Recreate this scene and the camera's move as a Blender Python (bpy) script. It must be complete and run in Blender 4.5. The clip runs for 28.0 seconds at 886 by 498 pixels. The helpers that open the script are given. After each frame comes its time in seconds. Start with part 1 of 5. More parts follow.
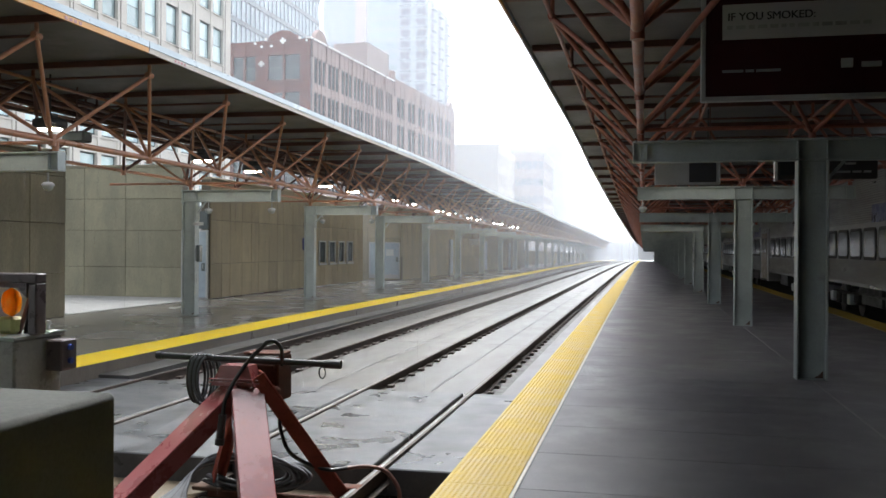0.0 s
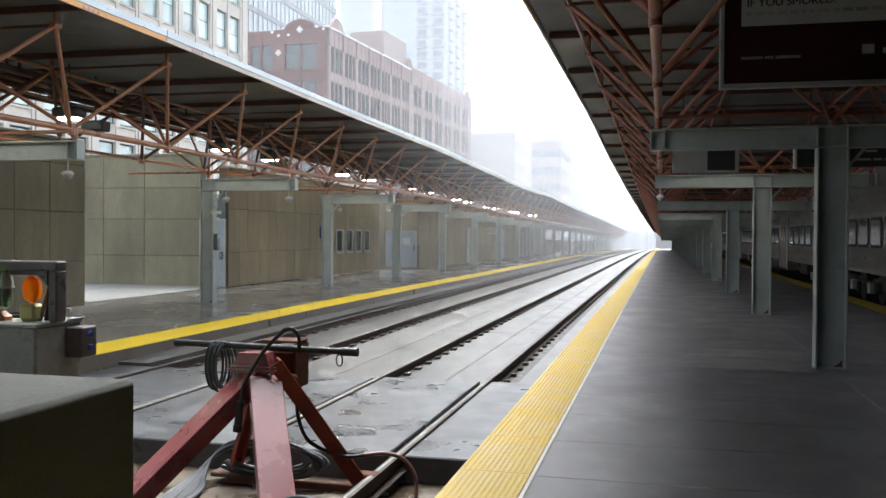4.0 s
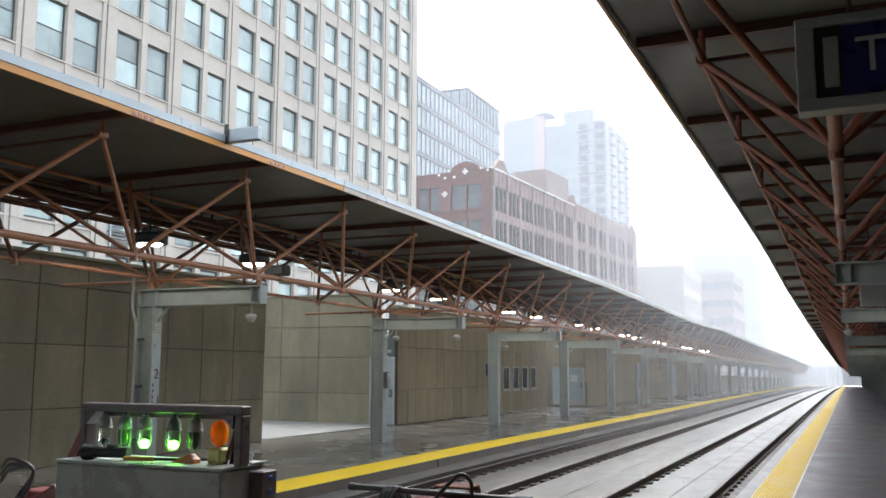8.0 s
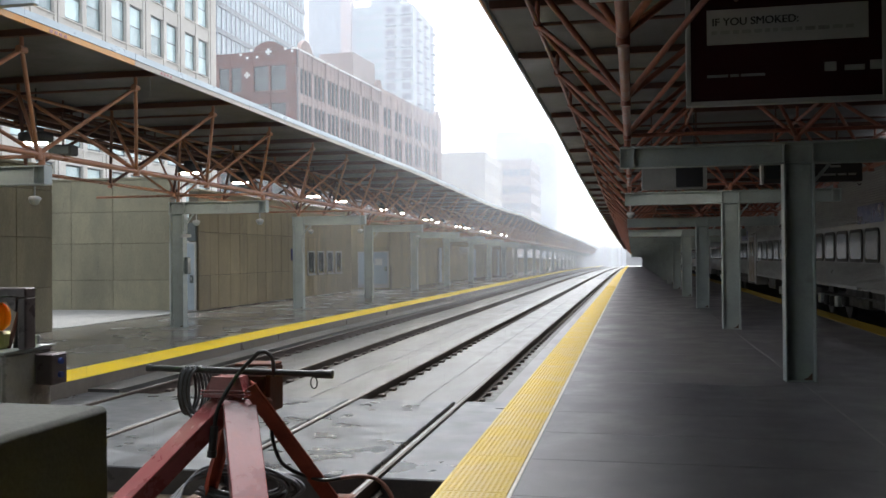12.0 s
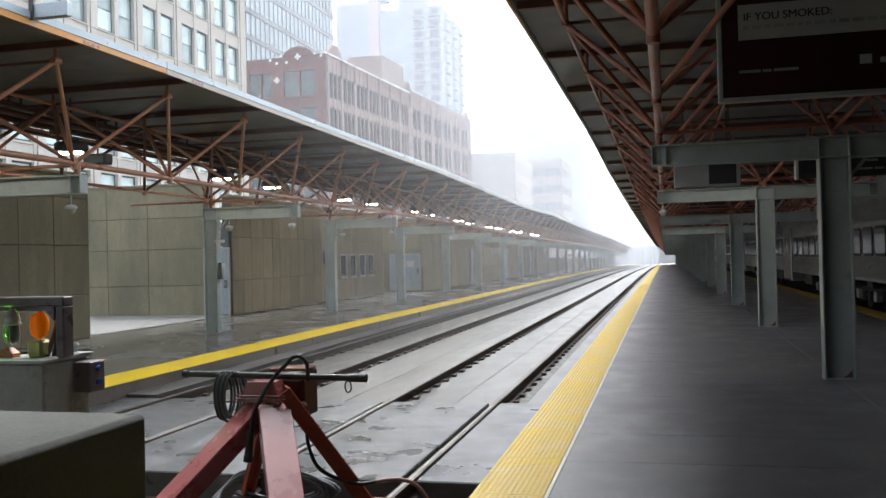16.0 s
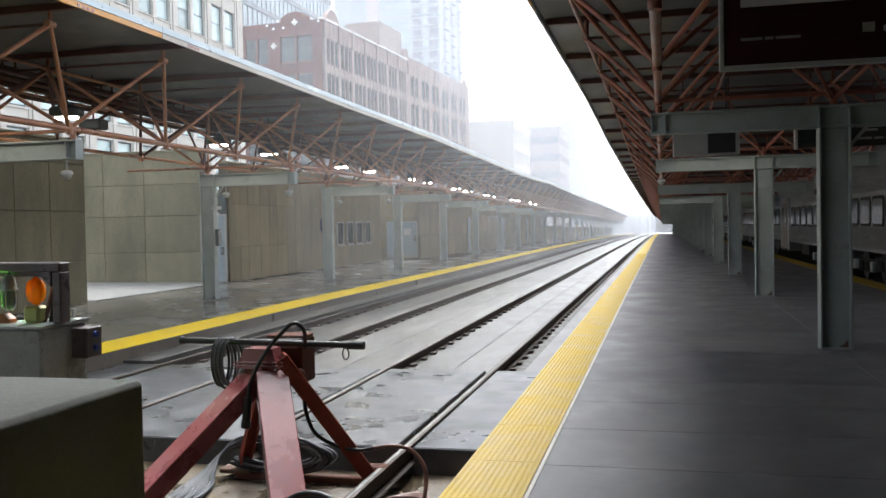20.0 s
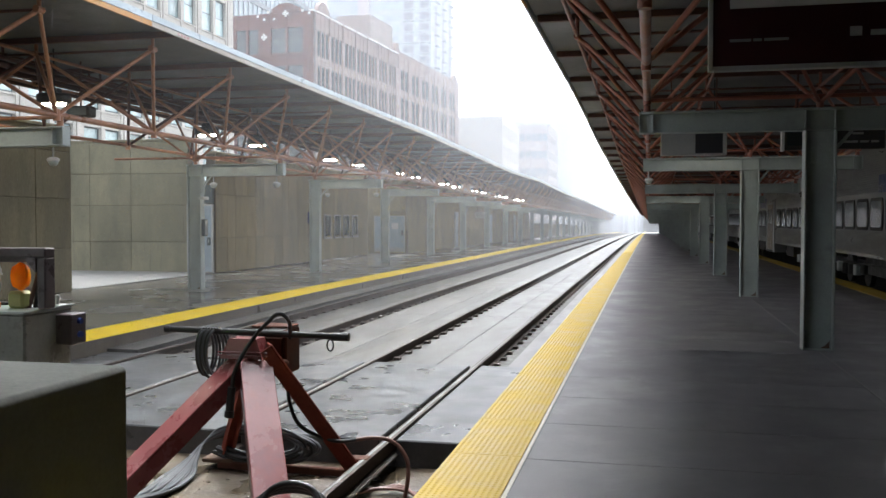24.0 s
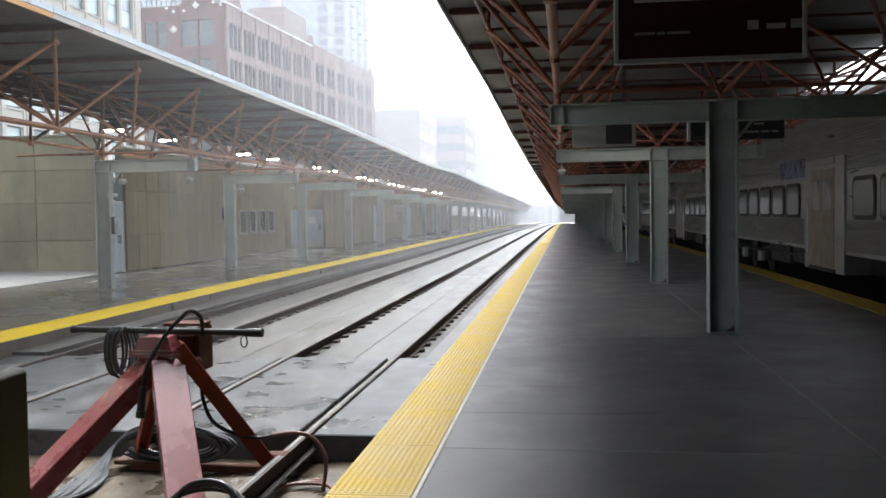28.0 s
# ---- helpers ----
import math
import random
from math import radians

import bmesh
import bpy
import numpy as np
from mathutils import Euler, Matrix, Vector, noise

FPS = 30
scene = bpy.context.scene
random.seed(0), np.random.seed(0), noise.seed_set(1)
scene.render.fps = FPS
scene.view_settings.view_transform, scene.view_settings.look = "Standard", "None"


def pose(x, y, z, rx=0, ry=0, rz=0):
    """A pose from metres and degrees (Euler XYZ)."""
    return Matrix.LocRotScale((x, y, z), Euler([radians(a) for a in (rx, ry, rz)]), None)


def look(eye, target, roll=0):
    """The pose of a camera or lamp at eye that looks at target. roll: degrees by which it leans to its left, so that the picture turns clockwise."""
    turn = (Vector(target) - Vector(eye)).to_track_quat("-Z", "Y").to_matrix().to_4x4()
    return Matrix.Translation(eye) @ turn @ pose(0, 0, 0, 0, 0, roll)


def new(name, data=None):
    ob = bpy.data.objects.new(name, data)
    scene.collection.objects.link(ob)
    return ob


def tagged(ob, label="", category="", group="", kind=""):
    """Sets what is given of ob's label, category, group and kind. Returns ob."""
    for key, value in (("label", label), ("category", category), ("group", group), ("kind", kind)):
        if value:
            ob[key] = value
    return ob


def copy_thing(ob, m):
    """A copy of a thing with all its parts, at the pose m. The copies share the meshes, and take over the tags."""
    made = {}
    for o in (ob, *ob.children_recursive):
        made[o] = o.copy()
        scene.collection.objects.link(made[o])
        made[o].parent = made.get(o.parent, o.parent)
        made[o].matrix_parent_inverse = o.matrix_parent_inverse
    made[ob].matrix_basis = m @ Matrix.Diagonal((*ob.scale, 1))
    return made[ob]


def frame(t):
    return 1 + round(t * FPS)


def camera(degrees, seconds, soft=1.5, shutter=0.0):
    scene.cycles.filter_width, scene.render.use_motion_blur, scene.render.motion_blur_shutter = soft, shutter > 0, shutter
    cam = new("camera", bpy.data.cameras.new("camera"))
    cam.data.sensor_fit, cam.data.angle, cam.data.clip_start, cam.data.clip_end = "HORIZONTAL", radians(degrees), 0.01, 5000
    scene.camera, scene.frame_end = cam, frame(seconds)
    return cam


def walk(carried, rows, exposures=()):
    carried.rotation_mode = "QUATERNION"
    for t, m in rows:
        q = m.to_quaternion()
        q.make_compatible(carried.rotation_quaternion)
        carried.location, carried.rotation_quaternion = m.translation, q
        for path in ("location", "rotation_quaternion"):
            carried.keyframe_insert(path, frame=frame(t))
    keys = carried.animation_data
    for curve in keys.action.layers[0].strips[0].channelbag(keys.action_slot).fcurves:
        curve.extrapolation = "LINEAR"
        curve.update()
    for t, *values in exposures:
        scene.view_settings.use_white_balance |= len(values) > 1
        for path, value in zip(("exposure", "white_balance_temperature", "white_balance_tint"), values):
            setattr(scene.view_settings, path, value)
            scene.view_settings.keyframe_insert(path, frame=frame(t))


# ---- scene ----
cam = camera(52.3, 28.0, shutter=0.5)
# seconds, eye, then yaw to the left, pitch up and roll in degrees
PATH_ROWS = [
    (0, -0.006, 0.007, 1.766, 12.59, -0.14, 0.37),
    (0.5, -0.004, -0.005, 1.763, 13.16, -0.48, 0.66),
    (1, -0.011, 0.002, 1.762, 13.01, -0.53, 0.68),
    (1.5, -0.010, 0.004, 1.766, 13.37, -0.53, 0.24),
    (2, -0.002, 0.002, 1.767, 13.48, -0.80, 0.35),
    (2.5, -0.004, 0.004, 1.765, 13.63, -0.81, 0.12),
    (4.5, -0.001, 0.003, 1.761, 13.53, -0.89, 0.53),
    (5, 0.004, -0.011, 1.761, 13.15, -0.17, 0.78),
    (5.5, 0.004, -0.008, 1.762, 12.86, -0.43, 0.62),
    (6, 0.003, -0.010, 1.763, 13.01, -0.27, 0.64),
    (6.5, -0.001, 0.002, 1.791, 13.16, 0.73, -0.11),
    (7, -0.010, -0.030, 1.828, 18.07, 5.87, -0.56),
    (7.5, -0.063, 0.012, 1.815, 24.31, 7.73, -0.34),
    (8, -0.061, 0.008, 1.820, 24.11, 7.66, 0.24),
    (8.5, -0.062, 0.015, 1.816, 23.25, 7.55, 0.11),
    (9, -0.062, 0.012, 1.816, 23.00, 6.88, 0.15),
    (9.5, -0.017, -0.005, 1.775, 16.32, 2.05, 0.61),
    (10, -0.043, 0.022, 1.764, 15.25, 0.37, -0.42),
    (10.5, -0.018, 0.008, 1.764, 14.66, 0.79, -0.85),
    (11, -0.004, -0.010, 1.764, 12.47, 0.70, -1.16),
    (11.5, -0.015, -0.001, 1.766, 12.47, 0.14, -0.68),
    (12, -0.015, -0.005, 1.761, 11.86, 0.40, -0.50),
    (12.5, 0.002, -0.014, 1.757, 10.99, 0.29, -0.70),
    (14.5, -0.002, 0.002, 1.771, 11.22, 0.46, -1.18),
    (15, -0.022, 0.008, 1.773, 13.28, 0.20, -0.81),
    (15.5, -0.024, 0.010, 1.772, 14.38, 0.40, -1.19),
    (16, -0.020, 0.006, 1.772, 13.85, 0.50, -1.42),
    (16.5, -0.014, -0.004, 1.775, 14.23, 0.19, -0.94),
    (17, -0.038, 0.017, 1.765, 13.97, -0.40, -0.12),
    (17.5, -0.042, 0.016, 1.767, 14.10, -0.42, 0.52),
    (18, -0.038, 0.022, 1.761, 13.68, -1.41, 0.39),
    (18.5, -0.044, 0.033, 1.762, 13.54, -1.72, -0.06),
    (19, -0.043, 0.032, 1.765, 13.41, -1.66, -0.35),
    (19.5, -0.029, 0.024, 1.766, 13.41, -1.68, -0.88),
    (20, -0.034, 0.031, 1.769, 13.71, -1.53, -1.12),
    (20.5, -0.028, 0.016, 1.769, 13.90, -1.26, -1.02),
    (21, -0.022, 0.020, 1.759, 13.62, -1.67, -1.02),
    (21.5, -0.021, 0.026, 1.762, 13.33, -2.00, -1.02),
    (23.5, -0.015, 0.005, 1.758, 12.72, -1.57, -0.21),
    (24, -0.023, 0.007, 1.758, 12.89, -1.84, 0.02),
    (24.5, -0.021, 0.009, 1.759, 12.83, -1.85, 0.25),
    (25, -0.023, 0.007, 1.762, 12.78, -2.09, 0.27),
    (25.5, -0.018, 0.008, 1.757, 12.49, -2.42, -0.01),
    (26, -0.016, 0.006, 1.754, 12.49, -2.67, -0.36),
    (26.5, -0.012, 0.004, 1.754, 12.35, -2.71, -0.61),
    (27, -0.012, 0.004, 1.760, 11.98, -2.44, -0.63),
    (27.5, 0.019, -0.011, 1.760, 9.63, -1.96, -1.29),
    (28, 0.032, -0.024, 1.753, 7.78, -2.32, -0.89),
]


def ahead(yaw, pitch):
    a, b = radians(yaw), radians(pitch)
    return Vector((-math.sin(a) * math.cos(b), math.cos(a) * math.cos(b), math.sin(b)))


walk(cam, [(t, look((x, y, z), Vector((x, y, z)) + 4 * ahead(yaw, pitch), roll)) for t, x, y, z, yaw, pitch, roll in PATH_ROWS],
     exposures=[(0.0, 2.21), (6.5, 2.27), (8.0, 2.12), (9.0, 1.99), (10.0, 1.92), (11.0, 2.01), (12.5, 2.08), (15.0, 2.12), (17.0, 2.17), (20.0, 2.22), (28.0, 2.23)])

# ---- sky and daylight: overcast, raining ----
world = bpy.data.worlds.new("overcast_sky")
scene.world = world
world.use_nodes = True
wn, wl = world.node_tree.nodes, world.node_tree.links
wn.clear()
sky = wn.new("ShaderNodeTexSky")
sky.sky_type, sky.sun_disc = "NISHITA", False
sky.sun_elevation, sky.sun_rotation = radians(57), radians(-22)
sky.air_density, sky.dust_density, sky.ozone_density = 1.0, 3.0, 1.0
grey = wn.new("ShaderNodeHueSaturation")
grey.inputs["Saturation"].default_value = 0.3
bg = wn.new("ShaderNodeBackground")
bg.inputs["Strength"].default_value = 0.15
wo = wn.new("ShaderNodeOutputWorld")
wl.new(sky.outputs[0], grey.inputs["Color"])
wl.new(grey.outputs[0], bg.inputs["Color"])
wl.new(bg.outputs[0], wo.inputs["Surface"])
sun = new("sun", bpy.data.lights.new("sun", "SUN"))
sun.data.energy, sun.data.angle, sun.data.color = 1.0, radians(40), (0.92, 0.97, 1.0)
sun.matrix_world = look((0, 0, 60), Vector((0, 0, 60)) - Vector((-0.2, 0.5, 0.84)))


# ---- the line falls away gently, and the canopies a little faster than the ground ----
def profile(*knots):
    """A height that runs straight from knot to knot: (y, z) pairs."""
    def height(y):
        if y <= knots[0][0]:
            return knots[0][1]
        for (a, za), (b, zb) in zip(knots, knots[1:]):
            if y < b:
                return za + (zb - za) * (y - a) / (b - a)
        return knots[-1][1]
    return height


fall = profile((22, 0.0), (40, -0.06), (64, -0.12), (85, -0.19), (105, -0.29), (128, -0.43), (160, -0.7), (210, -1.2), (2500, -22.0))
fall_near = profile((13, 0.07), (21.8, 0.0), (26, -0.12), (30.5, -0.28), (39.2, -0.44), (48, -0.6), (82, -1.02), (161, -1.75), (265, -2.3))
fall_opposite = profile((12, 0.0), (20.8, -0.05), (35, -0.09), (41, -0.15), (47, -0.25), (57, -0.33), (71, -0.45), (95, -0.58), (130, -0.78), (200, -1.6), (260, -2.2))
roof_opposite = profile((12, 0.0), (20.8, -0.06), (30, -0.08), (39, -0.22), (48, -0.36), (54, -0.37), (61, -0.29), (70, -0.44), (80, -0.58), (119, -0.92), (196, -1.75), (260, -2.4))


def stations(y0, y1):
    return [y0] + [y for y in (13, 21, 26, 30.5, 35, 39, 44, 48, 54, 61, 71, 80, 95, 110, 128, 160, 196, 210) if y0 + 0.5 < y < y1 - 0.5] + [y1]


# ---- mesh helpers ----
class G:
    """Gathers vertices and faces of one mesh."""

    def __init__(self):
        self.v, self.f, self.s = [], [], []

    def add(self, verts, faces, smooth=False):
        n = len(self.v)
        self.v += [tuple(v) for v in verts]
        self.f += [tuple(i + n for i in f) for f in faces]
        self.s += [smooth] * len(faces)
        return self

    def box(self, x0, x1, y0, y1, z0, z1, m=None):
        vs = [Vector((x, y, z)) for z in (z0, z1) for y in (y0, y1) for x in (x0, x1)]
        if m is not None:
            vs = [m @ v for v in vs]
        return self.add(vs, [(0, 2, 3, 1), (4, 5, 7, 6), (0, 1, 5, 4), (2, 6, 7, 3), (0, 4, 6, 2), (1, 3, 7, 5)])

    def cbox(self, x0, x1, y0, y1, z0, z1, c=0.01, m=None):
        """A box with chamfered edges."""
        c = min(c, 0.45 * (x1 - x0), 0.45 * (y1 - y0), 0.45 * (z1 - z0))
        bm = bmesh.new()
        bmesh.ops.create_cube(bm, size=1.0)
        for v in bm.verts:
            v.co = Vector((x0 + (v.co.x + 0.5) * (x1 - x0), y0 + (v.co.y + 0.5) * (y1 - y0), z0 + (v.co.z + 0.5) * (z1 - z0)))
        bmesh.ops.bevel(bm, geom=bm.edges[:], offset=c, segments=1, affect="EDGES")
        bm.verts.index_update()
        vs = [m @ v.co if m is not None else v.co.copy() for v in bm.verts]
        fs = [[v.index for v in f.verts] for f in bm.faces]
        bm.free()
        return self.add(vs, fs)

    def tube(self, a, b, r, n=8, r2=None, caps=True):
        a, b = Vector(a), Vector(b)
        d = (b - a).normalized()
        u = d.orthogonal().normalized()
        w = d.cross(u)
        r2 = r if r2 is None else r2
        vs = [a + r * (math.cos(2 * math.pi * i / n) * u + math.sin(2 * math.pi * i / n) * w) for i in range(n)]
        vs += [b + r2 * (math.cos(2 * math.pi * i / n) * u + math.sin(2 * math.pi * i / n) * w) for i in range(n)]
        self.add(vs, [(i, (i + 1) % n, n + (i + 1) % n, n + i) for i in range(n)], True)
        if caps:
            self.add(vs[:n], [tuple(range(n - 1, -1, -1))])
            self.add(vs[n:], [tuple(range(n))])
        return self

    def hose(self, pts, r, n=8, per=6):
        """A round line through the points, smoothed."""
        pts = [Vector(p) for p in pts]
        path = []
        for i in range(len(pts) - 1):
            p0, p1, p2, p3 = pts[max(i - 1, 0)], pts[i], pts[i + 1], pts[min(i + 2, len(pts) - 1)]
            for k in range(per):
                t = k / per
                path.append(0.5 * (2 * p1 + (p2 - p0) * t + (2 * p0 - 5 * p1 + 4 * p2 - p3) * t * t + (3 * p1 - p0 - 3 * p2 + p3) * t ** 3))
        path.append(pts[-1])
        u, rings = None, []
        for i, p in enumerate(path):
            d = (path[min(i + 1, len(path) - 1)] - path[max(i - 1, 0)]).normalized()
            u = d.orthogonal().normalized() if u is None else (u - d * u.dot(d)).normalized()
            w = d.cross(u)
            rings += [p + r * (math.cos(2 * math.pi * j / n) * u + math.sin(2 * math.pi * j / n) * w) for j in range(n)]
        m = len(path)
        self.add(rings, [(i * n + j, i * n + (j + 1) % n, (i + 1) * n + (j + 1) % n, (i + 1) * n + j) for i in range(m - 1) for j in range(n)], True)
        self.add(rings[:n], [tuple(range(n - 1, -1, -1))])
        return self.add(rings[-n:], [tuple(range(n))])

    def lathe(self, profile, centre=(0, 0, 0), n=16):
        """A turned form: (radius, height) pairs from below upwards about the z axis."""
        c = Vector(centre)
        vs = [c + Vector((r * math.cos(2 * math.pi * j / n), r * math.sin(2 * math.pi * j / n), z)) for r, z in profile for j in range(n)]
        self.add(vs, [(i * n + j, i * n + (j + 1) % n, (i + 1) * n + (j + 1) % n, (i + 1) * n + j) for i in range(len(profile) - 1) for j in range(n)], True)
        self.add(vs[:n], [tuple(range(n - 1, -1, -1))])
        return self.add(vs[-n:], [tuple(range(n))])

    def prism(self, outline, a, b, m=None):
        """An outline of (u, w) pairs, anticlockwise, drawn out from a to b along the third axis of m."""
        m = Matrix() if m is None else m
        n = len(outline)
        vs = [m @ Vector((u, w, a)) for u, w in outline] + [m @ Vector((u, w, b)) for u, w in outline]
        self.add(vs, [(i, (i + 1) % n, n + (i + 1) % n, n + i) for i in range(n)])
        return self.add(vs, [tuple(range(n - 1, -1, -1)), tuple(range(n, 2 * n))])

    def along(self, outline, y0, y1, drop=fall):
        """An outline of (x, z) pairs, clockwise as seen from the south, drawn along the line from y0 to y1 and following its fall."""
        ys, n = stations(y0, y1), len(outline)
        vs = [(u, y, w + drop(y)) for y in ys for u, w in outline]
        self.add(vs, [(k * n + i, (k + 1) * n + i, (k + 1) * n + (i + 1) % n, k * n + (i + 1) % n) for k in range(len(ys) - 1) for i in range(n)])
        e = (len(ys) - 1) * n
        return self.add(vs, [tuple(range(n)), tuple(range(e + n - 1, e - 1, -1))])

    def lbox(self, x0, x1, y0, y1, z0, z1, drop=fall):
        return self.along([(x0, z0), (x1, z0), (x1, z1), (x0, z1)][::-1], y0, y1, drop)

    def mesh(self, name, material):
        me = bpy.data.meshes.new(name)
        me.from_pydata(self.v, [], self.f)
        me.polygons.foreach_set("use_smooth", self.s)
        me.materials.append(material)
        me.update()
        return me


def part(name, g, material, parent, label="", m=None):
    """One mesh object under a thing or a part; g: a G or a mesh that is shared."""
    ob = new(name, g.mesh(name, material) if isinstance(g, G) else g)
    ob.parent = parent
    if m is not None:
        ob.matrix_basis = m
    return tagged(ob, label)


def thing(name, label, category, m=None, group="", kind="", g=None, material=None):
    ob = new(name, g.mesh(name, material) if g is not None else None)
    if m is not None:
        ob.matrix_basis = m
    return tagged(ob, label, category, group, kind)


XY = Matrix(((1, 0, 0, 0), (0, 0, -1, 0), (0, 1, 0, 0), (0, 0, 0, 1)))   # outline in x and z, drawn out along -y
YZ = Matrix(((0, 0, 1, 0), (1, 0, 0, 0), (0, 1, 0, 0), (0, 0, 0, 1)))    # outline in y and z, drawn out along x


# ---- materials ----
def material(name, colour, rough=0.6, metal=0.0, var=0.25, scale=3.0, fine=40.0, bump=0.2, colour2=None, spots=0.0, spot_colour=(0.05, 0.045, 0.04),
             rough_var=0.15, spot_scale=1.2, island=0.0, per_object=0.0, stretch=(1, 1, 1), spec=0.5, coat=0.0, soft=False):
    """Paint, concrete or metal with broad and fine variation in object space."""
    mat = bpy.data.materials.new(name)
    mat.use_nodes = True
    n, l = mat.node_tree.nodes, mat.node_tree.links
    bsdf = n["Principled BSDF"]
    geo = n.new("ShaderNodeNewGeometry")
    mp = n.new("ShaderNodeMapping")
    mp.inputs["Scale"].default_value = stretch
    l.new(geo.outputs["Position"], mp.inputs["Vector"])
    broad = n.new("ShaderNodeTexNoise")
    broad.inputs["Scale"].default_value, broad.inputs["Detail"].default_value, broad.inputs["Roughness"].default_value = scale, 3 if soft else 6, 0.5 if soft else 0.65
    grain = n.new("ShaderNodeTexNoise")
    grain.inputs["Scale"].default_value, grain.inputs["Detail"].default_value = fine, 3
    for tex in (broad, grain):
        l.new(mp.outputs[0], tex.inputs["Vector"])
    c2 = colour2 or tuple(max(0.0, c * (1 - var)) for c in colour)
    ramp = n.new("ShaderNodeMapRange")
    ramp.inputs["From Min"].default_value, ramp.inputs["From Max"].default_value = 0.36, 0.64
    l.new(broad.outputs[0], ramp.inputs["Value"])
    mix = n.new("ShaderNodeMix")
    mix.data_type = "RGBA"
    mix.inputs["A"].default_value, mix.inputs["B"].default_value = (*c2, 1), (*colour, 1)
    l.new(ramp.outputs[0], mix.inputs["Factor"])
    out = mix.outputs["Result"]
    g2 = n.new("ShaderNodeMix")
    g2.data_type, g2.blend_type = "RGBA", "MULTIPLY"
    gr = n.new("ShaderNodeMapRange")
    gr.inputs["To Min"].default_value, gr.inputs["To Max"].default_value = 1 - var * 0.8, 1 + var * 0.4
    l.new(grain.outputs[0], gr.inputs["Value"])
    g2.inputs["Factor"].default_value = 1.0
    l.new(out, g2.inputs["A"])
    l.new(gr.outputs[0], g2.inputs["B"])
    out = g2.outputs["Result"]
    if island or per_object:
        src = n.new("ShaderNodeObjectInfo") if per_object else geo
        amount = per_object or island
        ir = n.new("ShaderNodeMapRange")
        ir.inputs["To Min"].default_value, ir.inputs["To Max"].default_value = 1 - amount, 1 + amount * 0.5
        l.new(src.outputs["Random" if per_object else "Random Per Island"], ir.inputs["Value"])
        g3 = n.new("ShaderNodeMix")
        g3.data_type, g3.blend_type = "RGBA", "MULTIPLY"
        g3.inputs["Factor"].default_value = 1.0
        l.new(out, g3.inputs["A"])
        l.new(ir.outputs[0], g3.inputs["B"])
        out = g3.outputs["Result"]
    if spots:
        st = n.new("ShaderNodeTexNoise")
        st.inputs["Scale"].default_value, st.inputs["Detail"].default_value, st.inputs["Roughness"].default_value = spot_scale, 3 if soft else 8, 0.5 if soft else 0.7
        l.new(mp.outputs[0], st.inputs["Vector"])
        sr = n.new("ShaderNodeMapRange")
        sr.inputs["From Min"].default_value, sr.inputs["From Max"].default_value = (0.4, 0.72) if soft else (0.56, 0.7)
        sr.inputs["To Max"].default_value = spots
        l.new(st.outputs[0], sr.inputs["Value"])
        sm = n.new("ShaderNodeMix")
        sm.data_type = "RGBA"
        sm.inputs["B"].default_value = (*spot_colour, 1)
        l.new(sr.outputs[0], sm.inputs["Factor"])
        l.new(out, sm.inputs["A"])
        out = sm.outputs["Result"]
    l.new(out, bsdf.inputs["Base Color"])
    rr = n.new("ShaderNodeMapRange")
    rr.inputs["From Min"].default_value, rr.inputs["From Max"].default_value = 0.35, 0.65
    rr.inputs["To Min"].default_value, rr.inputs["To Max"].default_value = max(0.02, rough - rough_var), min(1, rough + rough_var)
    l.new(broad.outputs[0], rr.inputs["Value"])
    l.new(rr.outputs[0], bsdf.inputs["Roughness"])
    bsdf.inputs["Metallic"].default_value = metal
    bsdf.inputs["Specular IOR Level"].default_value = spec
    bsdf.inputs["Coat Weight"].default_value = coat
    bsdf.inputs["Coat Roughness"].default_value = 0.12
    if bump:
        bp = n.new("ShaderNodeBump")
        bp.inputs["Strength"].default_value, bp.inputs["Distance"].default_value = bump, 0.01
        l.new(grain.outputs[0], bp.inputs["Height"])
        l.new(bp.outputs[0], bsdf.inputs["Normal"])
    return mat


def glow(name, colour, strength):
    mat = bpy.data.materials.new(name)
    mat.use_nodes = True
    b = mat.node_tree.nodes["Principled BSDF"]
    b.inputs["Base Color"].default_value = (*colour, 1)
    b.inputs["Emission Color"].default_value, b.inputs["Emission Strength"].default_value = (*colour, 1), strength
    return mat


def glass(name, colour, rough=0.02):
    mat = bpy.data.materials.new(name)
    mat.use_nodes = True
    b = mat.node_tree.nodes["Principled BSDF"]
    b.inputs["Base Color"].default_value, b.inputs["Roughness"].default_value = (*colour, 1), rough
    b.inputs["Transmission Weight"].default_value = 1.0
    return mat


def lens_plastic(name, colour):
    """Coloured plastic that passes half of the light."""
    mat = bpy.data.materials.new(name)
    mat.use_nodes = True
    n, l = mat.node_tree.nodes, mat.node_tree.links
    body, back, mix = n["Principled BSDF"], n.new("ShaderNodeBsdfTranslucent"), n.new("ShaderNodeMixShader")
    body.inputs["Base Color"].default_value, body.inputs["Roughness"].default_value = (*colour, 1), 0.2
    back.inputs["Color"].default_value = (*colour, 1)
    mix.inputs[0].default_value = 0.6
    l.new(body.outputs[0], mix.inputs[1])
    l.new(back.outputs[0], mix.inputs[2])
    l.new(mix.outputs[0], n["Material Output"].inputs["Surface"])
    return mat


